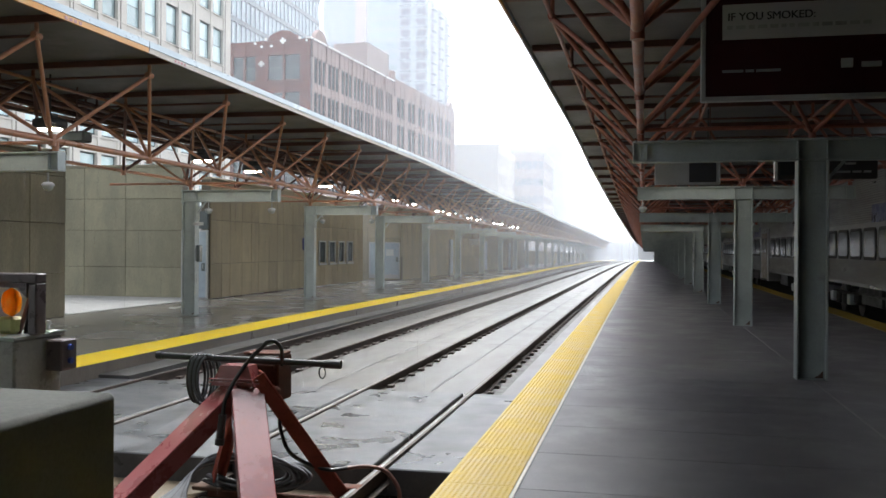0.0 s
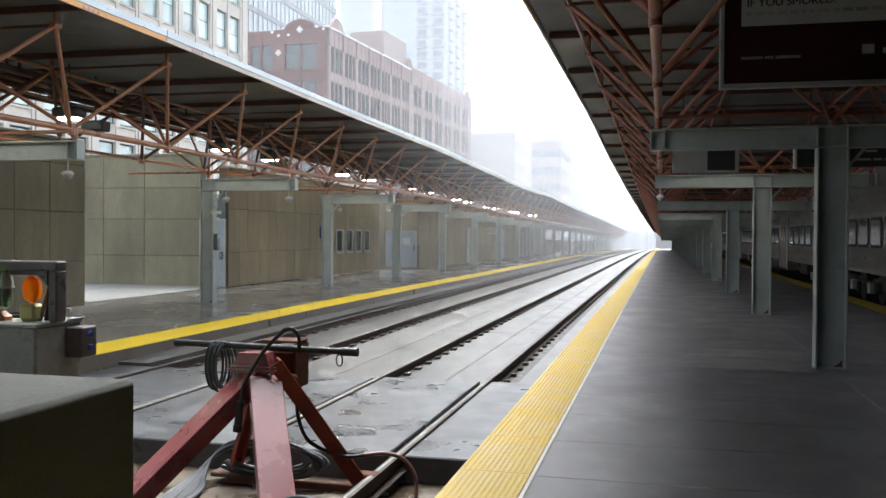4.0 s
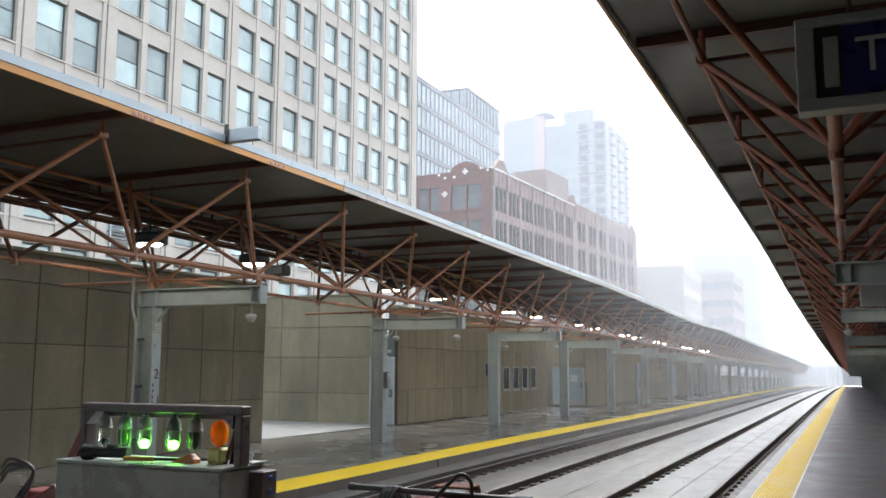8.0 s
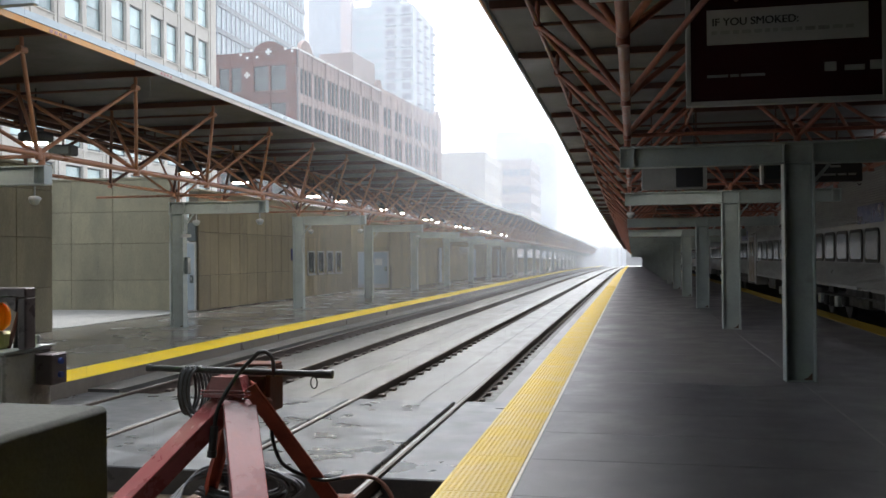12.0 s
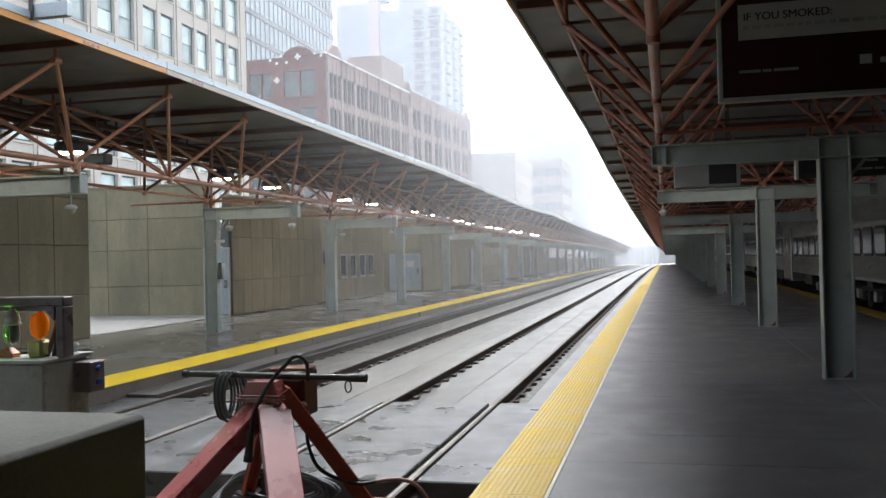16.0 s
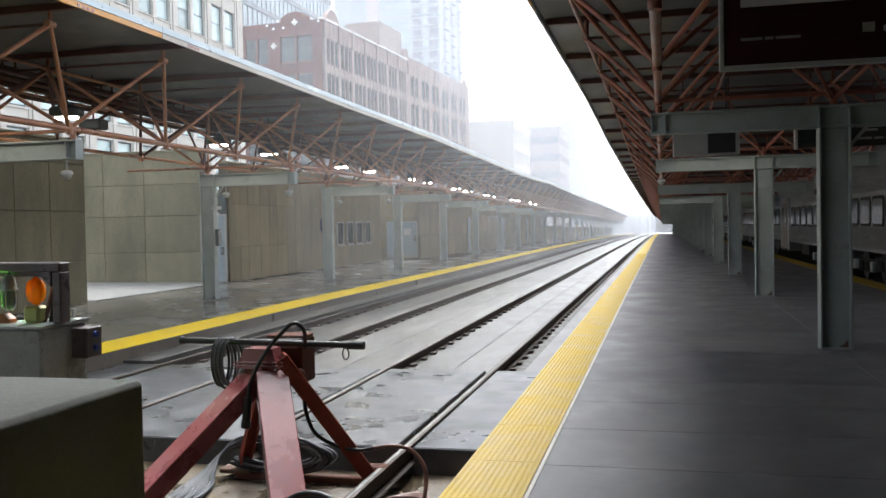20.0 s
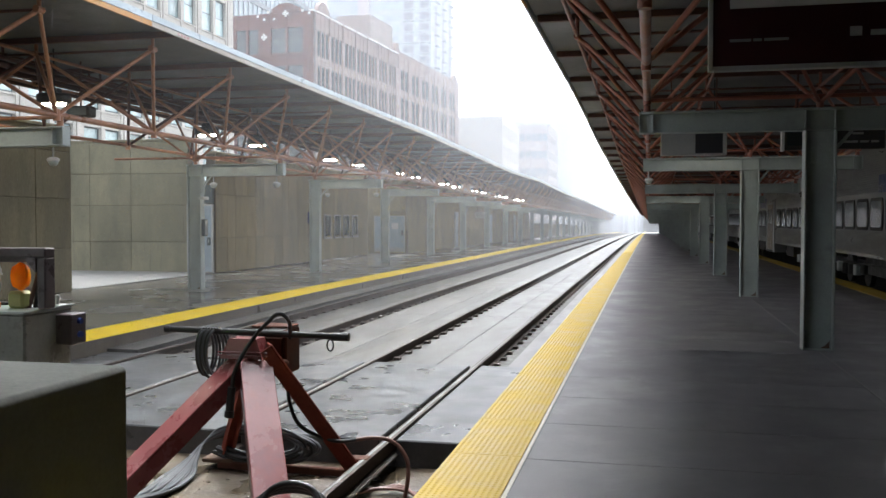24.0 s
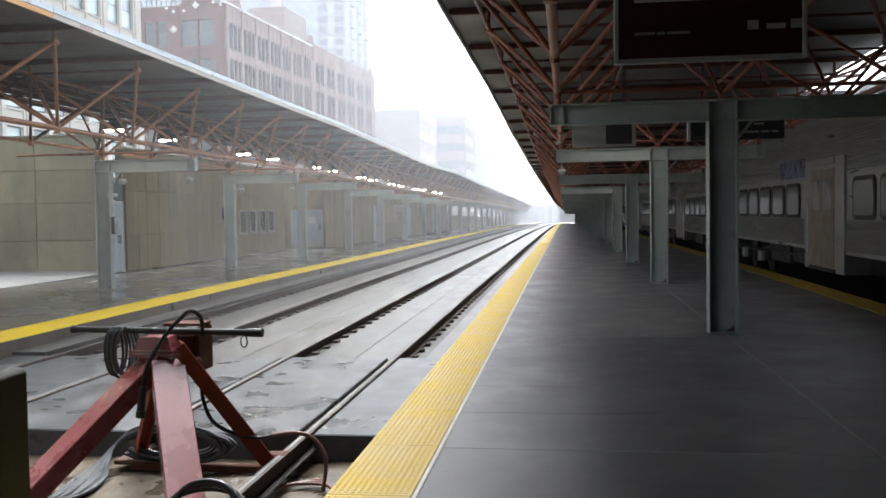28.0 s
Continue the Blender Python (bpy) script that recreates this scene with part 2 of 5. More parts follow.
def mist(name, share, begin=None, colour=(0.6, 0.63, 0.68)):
    """Stand-in for rain haze, also for streaks: lets most light through and scatters the rest; begin: (y0, y1) over
    which it sets in.
    """
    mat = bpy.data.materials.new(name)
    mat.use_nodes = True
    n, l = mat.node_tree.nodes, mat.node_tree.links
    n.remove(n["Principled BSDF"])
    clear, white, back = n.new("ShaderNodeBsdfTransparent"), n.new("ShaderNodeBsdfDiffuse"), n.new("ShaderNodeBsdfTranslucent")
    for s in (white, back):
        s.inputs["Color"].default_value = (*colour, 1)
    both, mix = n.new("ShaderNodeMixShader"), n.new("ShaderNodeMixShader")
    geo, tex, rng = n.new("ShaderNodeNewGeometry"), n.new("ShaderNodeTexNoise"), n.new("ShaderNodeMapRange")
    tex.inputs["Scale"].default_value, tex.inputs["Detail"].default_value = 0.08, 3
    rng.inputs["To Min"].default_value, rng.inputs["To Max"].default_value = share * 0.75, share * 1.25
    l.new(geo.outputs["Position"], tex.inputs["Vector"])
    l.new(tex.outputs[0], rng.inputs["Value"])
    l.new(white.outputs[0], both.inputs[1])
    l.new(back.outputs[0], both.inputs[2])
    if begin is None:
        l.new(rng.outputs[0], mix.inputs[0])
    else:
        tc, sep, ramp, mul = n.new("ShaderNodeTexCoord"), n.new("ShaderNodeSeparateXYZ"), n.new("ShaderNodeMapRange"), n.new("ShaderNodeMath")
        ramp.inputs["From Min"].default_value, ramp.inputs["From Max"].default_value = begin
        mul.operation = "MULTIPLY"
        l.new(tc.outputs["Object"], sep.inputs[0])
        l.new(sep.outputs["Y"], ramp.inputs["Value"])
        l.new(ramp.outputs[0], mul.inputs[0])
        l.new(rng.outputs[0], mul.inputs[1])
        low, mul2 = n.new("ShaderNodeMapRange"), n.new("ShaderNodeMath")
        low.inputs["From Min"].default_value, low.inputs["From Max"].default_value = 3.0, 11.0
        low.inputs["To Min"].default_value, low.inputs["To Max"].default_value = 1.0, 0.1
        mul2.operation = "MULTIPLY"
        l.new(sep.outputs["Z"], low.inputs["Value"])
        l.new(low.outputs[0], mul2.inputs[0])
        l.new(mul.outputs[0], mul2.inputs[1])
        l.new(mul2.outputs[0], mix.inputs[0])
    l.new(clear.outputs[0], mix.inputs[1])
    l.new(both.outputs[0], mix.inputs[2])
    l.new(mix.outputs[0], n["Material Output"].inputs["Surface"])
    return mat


M_PLATFORM = material("platform_concrete", (0.165, 0.157, 0.172), 0.44, spec=0.45, var=0.3, scale=1.1, fine=110, spots=0.3, spot_scale=0.7, rough_var=0.13, spot_colour=(0.17, 0.163, 0.165), stretch=(1, 0.8, 1), bump=0.3, per_object=0.06)
M_SEAL = material("joint_sealant", (0.36, 0.345, 0.34), 0.7, var=0.35, scale=3, spots=0.5, spot_colour=(0.12, 0.115, 0.12), spot_scale=2)
M_PLATFORM_WET = material("wet_platform_concrete", (0.2, 0.19, 0.17), 0.24, var=0.35, scale=0.6, fine=50, spots=0.6, spot_scale=0.6, bump=0.03, rough_var=0.07, soft=True)
M_SLAB = material("wet_slab_concrete", (0.095, 0.102, 0.112), 0.36, rough_var=0.1, var=0.45, scale=2.4, fine=40, spots=0.85, spot_scale=1.6, spot_colour=(0.03, 0.03, 0.032), bump=0.025, soft=True)
M_RISER = material("stained_riser_concrete", (0.17, 0.145, 0.115), 0.4, var=0.4, scale=1.0, fine=30, spots=0.6, spot_scale=0.8, spot_colour=(0.06, 0.05, 0.04), stretch=(1, 1, 0.3))
M_BED = material("wet_track_concrete", (0.122, 0.121, 0.117), 0.4, var=0.45, scale=2.0, fine=30, spots=0.8, spot_scale=1.3, spot_colour=(0.065, 0.06, 0.05), bump=0.03, rough_var=0.06, stretch=(1.5, 0.5, 1), soft=True)
M_PIT = material("muddy_ballast", (0.17, 0.128, 0.078), 0.42, var=0.5, scale=2, fine=30, spots=0.8, spot_colour=(0.05, 0.04, 0.03), bump=0.5, rough_var=0.35, soft=True)
# two spotted yellows, each darker than the opposite platform's strip
M_YELLOW_MID = material("mid_tactile_yellow", (0.55, 0.375, 0.018), 0.5, var=0.18, scale=2, fine=60, spots=0.3, spot_colour=(0.4, 0.28, 0.08))
M_YELLOW_DEEP = material("deep_tactile_yellow", (0.42, 0.28, 0.03), 0.6, var=0.3, scale=2, fine=60, spots=0.5, spot_colour=(0.12, 0.09, 0.04))
M_YELLOW = material("tactile_yellow", (0.93, 0.67, 0.006), 0.45, var=0.12, scale=2, fine=60, spots=0.15, spot_colour=(0.3, 0.2, 0.06))
M_WHITE = material("white_line_paint", (0.66, 0.62, 0.52), 0.5, var=0.2, spots=0.3, spot_colour=(0.3, 0.28, 0.25))
M_RAIL = material("rusty_rail_steel", (0.12, 0.092, 0.078), 0.7, spec=0.25, metal=0.1, var=0.4, scale=4)
M_RAIL_SHADE = material("shaded_rail_bed", (0.06, 0.054, 0.05), 0.6, var=0.4, scale=5)
M_HEAD = material("worn_rail_head", (0.22, 0.22, 0.22), 0.5, metal=0.9, var=0.15, scale=3, rough_var=0.04)
M_TRUSS = material("orange_steel_paint", (0.42, 0.19, 0.105), 0.4, var=0.3, scale=2.5, spots=0.5, spot_colour=(0.2, 0.08, 0.045), spot_scale=3)
# darker, redder copy of the truss paint, standing for dim light under the near canopy
M_TRUSS_DIM = material("shaded_truss_paint", (0.37, 0.125, 0.08), 0.45, var=0.35, scale=2.5, spots=0.5, spot_colour=(0.16, 0.05, 0.035), spot_scale=3)
M_STEEL = material("grey_green_steel_paint", (0.36, 0.405, 0.39), 0.45, var=0.2, scale=1.5, spots=0.35, spot_colour=(0.14, 0.12, 0.1), spot_scale=2.5)
M_DECK = material("galvanised_roof_deck", (0.145, 0.145, 0.152), 0.55, metal=0.2, var=0.3, scale=0.8, spots=0.4, spot_scale=1.0)
M_RIB = material("dark_rib_paint", (0.14, 0.06, 0.045), 0.6, var=0.35)
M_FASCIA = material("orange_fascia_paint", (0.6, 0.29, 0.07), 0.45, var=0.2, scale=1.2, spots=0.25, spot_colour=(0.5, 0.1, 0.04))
# greyer copy of the fascia colour, with distance haze put into it
M_FASCIA_HAZED = material("hazed_fascia_paint", (0.46, 0.42, 0.36), 0.5, var=0.2, scale=0.8, spots=0.3, spot_colour=(0.45, 0.22, 0.1))
M_FLASH = material("grey_flashing", (0.36, 0.42, 0.46), 0.4, metal=0.3, var=0.15)
M_WALL = material("weathered_wall_concrete", (0.355, 0.3, 0.195), 0.7, var=0.36, scale=0.9, fine=30, spots=0.5, spot_colour=(0.15, 0.13, 0.09), spot_scale=0.6, stretch=(1, 1, 0.35), per_object=0.15)
M_WALL_GREY = material("grey_green_wall_concrete", (0.27, 0.25, 0.17), 0.7, var=0.36, scale=0.9, fine=30, spots=0.5, spot_colour=(0.13, 0.125, 0.095), spot_scale=0.8, stretch=(1, 1, 0.4), per_object=0.12)
# darker and more olive than the other wall panels
M_WALL_DARK = material("dark_olive_wall_concrete", (0.265, 0.24, 0.165), 0.75, var=0.4, scale=0.9, fine=30, spots=0.55, spot_colour=(0.11, 0.1, 0.075), spot_scale=0.6, stretch=(1, 1, 0.35), per_object=0.12)
M_JOINT = material("wall_joint", (0.13, 0.11, 0.08), 0.8)
M_CURB = material("pale_concrete", (0.36, 0.36, 0.35), 0.45, var=0.15, spots=0.2)
M_BLOCK = material("dark_parapet_concrete", (0.185, 0.193, 0.178), 0.9, spec=0.25, var=0.3, scale=1.5, fine=50, spots=0.4, spot_scale=1.5)
M_RED = material("red_bumper_paint", (0.29, 0.078, 0.082), 0.33, var=0.22, scale=3, spots=0.35, spot_colour=(0.3, 0.045, 0.02), spot_scale=2.2, coat=0.55, bump=0.04)
M_BLACK = material("black_rubber", (0.025, 0.025, 0.027), 0.4, var=0.3)
M_PIPE = material("black_iron_pipe", (0.04, 0.04, 0.042), 0.4, metal=0.4, var=0.4)
M_CABLE = material("grey_cable_jacket", (0.105, 0.115, 0.13), 0.6, var=0.3)
M_CABINET = material("grey_cabinet_paint", (0.39, 0.4, 0.38), 0.34, var=0.25, scale=2, spots=0.4, spot_colour=(0.12, 0.08, 0.06), spot_scale=2.0)
M_RACK = material("dark_maroon_grey_steel", (0.15, 0.125, 0.13), 0.38, var=0.3, scale=3, spots=0.4, spot_colour=(0.1, 0.05, 0.045), spot_scale=3)
M_RUST = material("rusted_steel", (0.13, 0.075, 0.05), 0.8, var=0.4, scale=8)
M_SCREEN = material("dark_screen_concrete", (0.12, 0.115, 0.105), 0.7, var=0.3, scale=0.8)

# ---- plan ----
P, PL = 8.7, 8.36        # spacing of the canopy columns on this platform and on the opposite one
RX, RY = 2.21, 13.08     # first column of the platform with the camera
LX, LY = -11.19, 12.48   # first column of the opposite platform
EDGE, EDGE_L, EDGE_R = -1.47, -7.93, 5.6
FAR = 225.0
BACK = -4.4

# ---- ground, platforms and tracks ----
thing("ground", "wet grey ground reaching under the tracks", "ground", kind="structure",
               g=G().add([(x, y, -0.75 + fall(y)) for y in (-600, 22, 40, 64, 85, 105, 128, 160, 210, 2500) for x in (-1500, 1500)], [(2 * k, 2 * k + 1, 2 * k + 3, 2 * k + 2) for k in range(9)]), material=M_BED)


plat_r = thing("platform_floor_1", "dark grey dry concrete platform in jointed panels under the canopy", "platform", kind="structure")
part("base", G().lbox(EDGE + 0.02, EDGE_R - 0.02, BACK, FAR + 40, -0.74, -0.015), M_JOINT, plat_r)
for xa, xb in ((EDGE + 0.02, 2.194), (2.218, EDGE_R - 0.02)):
    y = 2.98 - 7 * 1.2
    while y < FAR + 40:
        w = 1.2 if y < 42 else 4.8 if y < 110 else 60.0
        part("panel", G().lbox(xa, xb, y, min(y + w, FAR + 40) - 0.008, -0.015, 0.0), M_PLATFORM, plat_r)
        y += w
part("joint_strip", G().lbox(2.196, 2.216, BACK, FAR + 40, -0.014, 0.002), M_SEAL, plat_r, "pale sealed joint between the floor panels")
thing("platform_floor_2", "wet grey concrete platform with puddles", "platform", kind="structure", g=G().lbox(-30.0, EDGE_L - 0.02, BACK, FAR + 40, -0.74, 0.0), material=M_PLATFORM_WET)

# edge courses, proud of the platform's side
for name, xa, xb in (("platform_edge", EDGE, EDGE + 0.02), ("platform_edge", EDGE_L - 0.02, EDGE_L), ("platform_edge", EDGE_R - 0.02, EDGE_R)):
    thing(name, "stained concrete edge of the platform", "platform edge", kind="structure", g=G().lbox(xa, xb, BACK, FAR + 40, -0.74, -0.003), material=M_RISER)

# track bed between the platforms
track_bed = thing("track_bed", "wet pale concrete track bed streaming with rain", "track bed", kind="structure",
                  g=G().lbox(EDGE_L, EDGE, 12.0, FAR + 300, -0.74, -0.40), material=M_BED)
for xa, xb, z in ((-5.6, -4.7, -0.33), (-4.69, -3.85, -0.33), (-3.71, -3.02, -0.338), (-3.01, -2.35, -0.338), (-7.16, -5.8, -0.335), (EDGE_L, -7.42, -0.17), (EDGE - 0.42, EDGE, -0.24)):
    y = 12.0
    while y < FAR + 300:
        w = 7.3 if y < 90 else 120.0
        part("strip", G().lbox(xa, xb, y + 0.006, y + w - 0.006, -0.40, z), M_BED, track_bed)
        y += w
thing("track_end_pit", "muddy wet gravel at the end of the tracks", "ground", kind="structure",
            g=G().box(EDGE_L, EDGE, BACK, 7.76, -0.74, -0.46), material=M_PIT)
slab = thing("crossing_slab", "wet flush concrete crossing slab round the rails", "slab", kind="structure")
for xa, xb in ((EDGE_L, -7.32), (-7.14, -5.82), (-5.69, -3.89), (-3.74, -2.39), (-2.235, EDGE)):
    part("panel", G().cbox(xa, xb, 7.76, 12.0, -0.74, -0.215, 0.012), M_SLAB, slab)

RAIL = [(-0.07, 0), (0.07, 0), (0.07, 0.012), (0.012, 0.03), (0.012, 0.12), (0.036, 0.13), (0.036, 0.16), (-0.036, 0.16), (-0.036, 0.13), (-0.012, 0.12), (-0.012, 0.03), (-0.07, 0.012)]
for cx, y0 in ((-3.03, 4.9), (-6.48, 5.4)):
    tr = thing("railway_track", "pair of worn steel rails set in wet concrete", "track", group="tracks", kind="structure")
    for side in (-1, 1):
        x = cx + side * 0.75
        ya = y0 + (2.6 if side < 0 else 0.0)
        r = part("rail", G().along([(x + u, w - 0.36) for u, w in RAIL][::-1], ya, FAR + 290), M_RAIL, tr)
        part("rail_head", G().lbox(x - 0.018, x + 0.004, ya, FAR + 290, -0.2, -0.198), M_HEAD, r, "bright worn running surface")
    for side in (-1, 1):
        x = cx + side * 0.75
        # near-black strip paints in the shadow along the rail
        part("rail_trough", G().lbox(x - 0.15, x + (0.32 if cx > -4 and side > 0 else 0.2), 12.0, FAR + 290, -0.4, -0.385), M_RAIL_SHADE, tr, "dark strip painted for the shadow beside the rail")
    clips = G()
    for k in range(330):
        y = 12.3 + 0.62 * k
        for side in (-1, 1):
            for s2 in (-1, 1):
                x = cx + side * 0.75
                a, b = (x - 0.12, x - 0.045) if s2 < 0 else (x + 0.045, x + 0.135)
                low = cx > -4 and side > 0 and s2 > 0
                clips.box(a, b, y, y + 0.13, -0.4 + fall(y), (-0.34 if low else -0.3) + fall(y))
    tagged(part("rail_fastening", clips, M_RAIL, tr), kind="stuff")

# ---- tactile strips ----
def tactile(name, x0, x1, line, label, mesh, mat):
    ob = thing(name, label, "tactile strip", kind="structure")
    k = 0
    y = 2.98
    while y < 52:
        t = part("tile", mesh, None, ob, m=Matrix.Translation((x0, y, fall(y))) @ pose(0, 0, 0, math.degrees((fall(y + 1.2) - fall(y)) / 1.2)) @ Matrix.Diagonal(((x1 - x0) / 0.58, 1, 1, 1)))
        y += 1.2
        k += 1
    part("far_strip", G().lbox(x0, x1, y, FAR + 40, 0.0, 0.012), mat, ob)
    part("near_strip", G().box(x0, x1, BACK, 2.975, 0.0, 0.012), mat, ob)
    if line:
        part("white_line", G().lbox(line[0], line[1], BACK, FAR + 40, 0.0, 0.008), M_WHITE, ob, "worn white painted line")
    return ob


tile = G().cbox(0, 0.58, 0.004, 1.196, 0.0, 0.012, 0.004)
for i in range(12):
    for j in range(25):
        cx, cy = 0.037 + i * 0.046, 0.048 + j * 0.046
        r = 0.015
        vs = [(cx + r * math.cos(a * math.pi / 3), cy + r * math.sin(a * math.pi / 3), 0.012) for a in range(6)]
        vs += [(cx + r * 0.65 * math.cos(a * math.pi / 3), cy + r * 0.65 * math.sin(a * math.pi / 3), 0.0158) for a in range(6)]
        tile.add(vs, [(a, (a + 1) % 6, 6 + (a + 1) % 6, 6 + a) for a in range(6)] + [(6, 7, 8, 9, 10, 11)])
BRIGHT_TILE, MID_TILE, DEEP_TILE = tile.mesh("tile", M_YELLOW), tile.mesh("tile", M_YELLOW_MID), tile.mesh("tile", M_YELLOW_DEEP)
tactile("tactile_strip_1", -1.465, -0.93, (-0.924, -0.898), "yellow tactile warning strip with a white line beside it", MID_TILE, M_YELLOW_MID)
tactile("tactile_strip_2", -8.72, -7.935, None, "wet yellow tactile warning strip on the opposite platform", BRIGHT_TILE, M_YELLOW)
tactile("tactile_strip_3", 5.05, 5.595, None, "dark yellow tactile strip beside the standing train", DEEP_TILE, M_YELLOW_DEEP)

# ---- canopies ----
SL = PL / 3
ZB, ZC, ZT, ZR = 3.37, 3.42, 4.55, 4.72


def rod(name, a, b, r, parent, mat, n=8):
    return part(name, G().tube(a, b, r, n), mat, parent)


NODE = -0.25   # lower nodes sit a little before the column line


def truss_bay(sides, x, y, span, rows, tip, edge, zt, paint, cut=0.0):
    """One bay of the space frame, from one column to the next, about the column line."""
    ob = thing("canopy_truss", "rust-orange painted tubular steel space frame under the roof", "truss", Matrix.Translation((x, y, 0)), "canopy trusses")
    tops = list(sides)
    step = span / 3
    for k in range(3):
        ya, ym = k * step + NODE, k * step + tip
        for ub in rows:
            zb = ZC if ub == 0 else ZB
            # middle row takes the dark rib colour to stand in for its silhouette
            for ut in tops:
                if abs(ut - ub) < 1.3 and (ub or ut > 0):
                    if ya >= cut + NODE:
                        rod("web_member", (ub, ya, zb), (ut, ym, zt), 0.032, ob, paint if ub else M_RIB)
                    rod("web_member", (ut, ym, zt), (ub, ya + step, zb), 0.032, ob, paint if ub else M_RIB)
            if ya >= cut + NODE:
                part("node", G().tube((ub, ya, zb - 0.09), (ub, ya, zb + 0.09), 0.055, 10), paint, ob)
        for ut in tops:
            rod("hanger", (ut, ym, zt - 0.05), (ut, ym, ZR), 0.03, ob, paint)
            part("node", G().tube((ut, ym - 0.07, zt), (ut, ym + 0.07, zt), 0.05, 8), paint, ob)
        rod("tie", (tops[0], ym, zt), (tops[-1], ym, zt), 0.022, ob, M_RIB)
    rod("cross_tube", (-2.28, cut, ZB), (2.28, cut, ZB), 0.03, ob, paint)
    for s in (() if cut else (-1, 1)):
        for ut in (-1.08, 1.08):
            rod("raker", (0, 0, ZB - 0.1), (ut, tip if s > 0 else tip - step, zt), 0.028, ob, paint)
    for ub in rows:
        rod("lower_chord", (ub, cut, ZC if ub == 0 else ZB), (ub, span, ZC if ub == 0 else ZB), 0.048 if ub else 0.035, ob, paint, 10)
    for ut in (tops if edge else tops[:-1]):
        rod("upper_chord", (ut, 0, zt), (ut, span, zt), 0.03, ob, paint)
    return ob


def far_bay(sides, x, y, span, rows, tip, zt, paint):
    """A bay too far off to tell its members apart: webs, chords and ties joined."""
    ob = thing("canopy_truss", "rust-orange painted tubular steel space frame under the far roof", "truss", Matrix.Translation((x, y, 0)), "canopy trusses")
    web, chord = G(), G()
    step = span / 3
    for k in range(3):
        ya, ym = k * step + NODE, k * step + tip
        for ub in rows:
            for ut in sides:
                if abs(ut - ub) < 1.3:
                    web.tube((ub, ya, ZB), (ut, ym, zt), 0.026, 5, caps=False).tube((ut, ym, zt), (ub, ya + step, ZB), 0.026, 5, caps=False)
        for ut in sides:
            web.tube((ut, ym, zt), (ut, ym, ZR), 0.03, 5, caps=False)
    for ub in rows:
        chord.tube((ub, 0, ZB), (ub, span, ZB), 0.045, 6, caps=False)
    for ut in sides:
        chord.tube((ut, 0, zt), (ut, span, zt), 0.03, 5, caps=False)
    tagged(part("web_lattice", web, paint, ob), kind="stuff")
    tagged(part("chord_framing", chord, paint, ob), kind="stuff")
    return ob


def column(x, y, inner, h, paint, w=0.2, d=0.13):
    """A column of clear height h with its beam, standing on the platform at y."""
    ob = thing("canopy_column", "grey-green painted steel column with riveted cantilever beam", "column", Matrix.Translation((x, y, fall(y))), "canopy columns")
    part("flange", G().cbox(-w, -w + 0.025, -d, d, 0.0, h, 0.006), M_STEEL, ob)
    part("flange", G().cbox(w - 0.025, w, -d, d, 0.0, h, 0.006), M_STEEL, ob)
    part("web", G().box(-w + 0.025, w - 0.025, -0.02, 0.04, 0.0, h), M_STEEL, ob)
    part("base_plate", G().cbox(-w - 0.01, w + 0.01, -d - 0.01, d + 0.01, 0.0, 0.012, 0.004), M_STEEL, ob)
    part("rust_patch", G().prism([(0.05, 0.02), (0.155, 0.02), (0.155, 0.12), (0.13, 0.09), (0.09, 0.05), (0.05, 0.035)], 0.031, 0.036, XY), M_RUST, ob, "rusted corner of the column foot")
    part("beam_flange", G().cbox(inner, 2.39, -0.1, 0.1, h + 0.275, h + 0.3, 0.004), M_STEEL, ob)
    part("beam_flange", G().cbox(inner, 2.39, -0.1, 0.1, h, h + 0.025, 0.004), M_STEEL, ob)
    part("beam_web", G().box(inner + 0.01, 2.38, -0.01, 0.01, h + 0.025, h + 0.275), M_STEEL, ob)
    for u in [u for u in (-2.38, -2.2, -0.19, 0.19, 2.2, 2.38) if u > inner]:
        part("stiffener", G().box(u - 0.008, u + 0.008, -0.095, 0.095, h + 0.025, h + 0.275), M_STEEL, ob)
    for u in [u for u in (-2.28, 0.0, 2.28) if u > inner]:
        part("bearing", G().tube((u, 0, h + 0.3), (u, 0, h + 0.47), 0.05, 10), paint, ob)
    turned = x < 0    # splice on the face towards the track
    m = Matrix(((0, -1, 0, w - 0.019), (1, 0, 0, 0), (0, 0, 1, 0), (0, 0, 0, 1))) if turned else Matrix()
    half, pitch = (0.095, 0.05) if turned else (0.15, 0.08)
    p = part("splice_plate", G().cbox(-half, half, -0.042, -0.019, h - 0.45, h - 0.02, 0.003), M_STEEL, ob, m=m)
    if y < 60:
        rivet = G()
        for i in range(4):
            for j in range(6):
                rivet.lathe([(0.014, 0.0), (0.012, 0.008), (0.004, 0.012)], (0, 0, 0), 6)
                place = Matrix.Translation((pitch * (i - 1.5), -0.042, h - 0.4 + 0.06 * j)) @ pose(0, 0, 0, 90, 0, 0)
                rivet.v[-30:] = [tuple(place @ Vector(v)) for v in rivet.v[-30:]]
        part("rivets", rivet, M_STEEL, p)
    part("knee_brace", G().box(-0.02, 0.02, -0.02, 0.02, 0.0, 0.42, Matrix.Translation((0.18, 0, h - 0.28)) @ pose(0, 0, 0, 0, 40, 0)), M_STEEL, ob)
    return ob


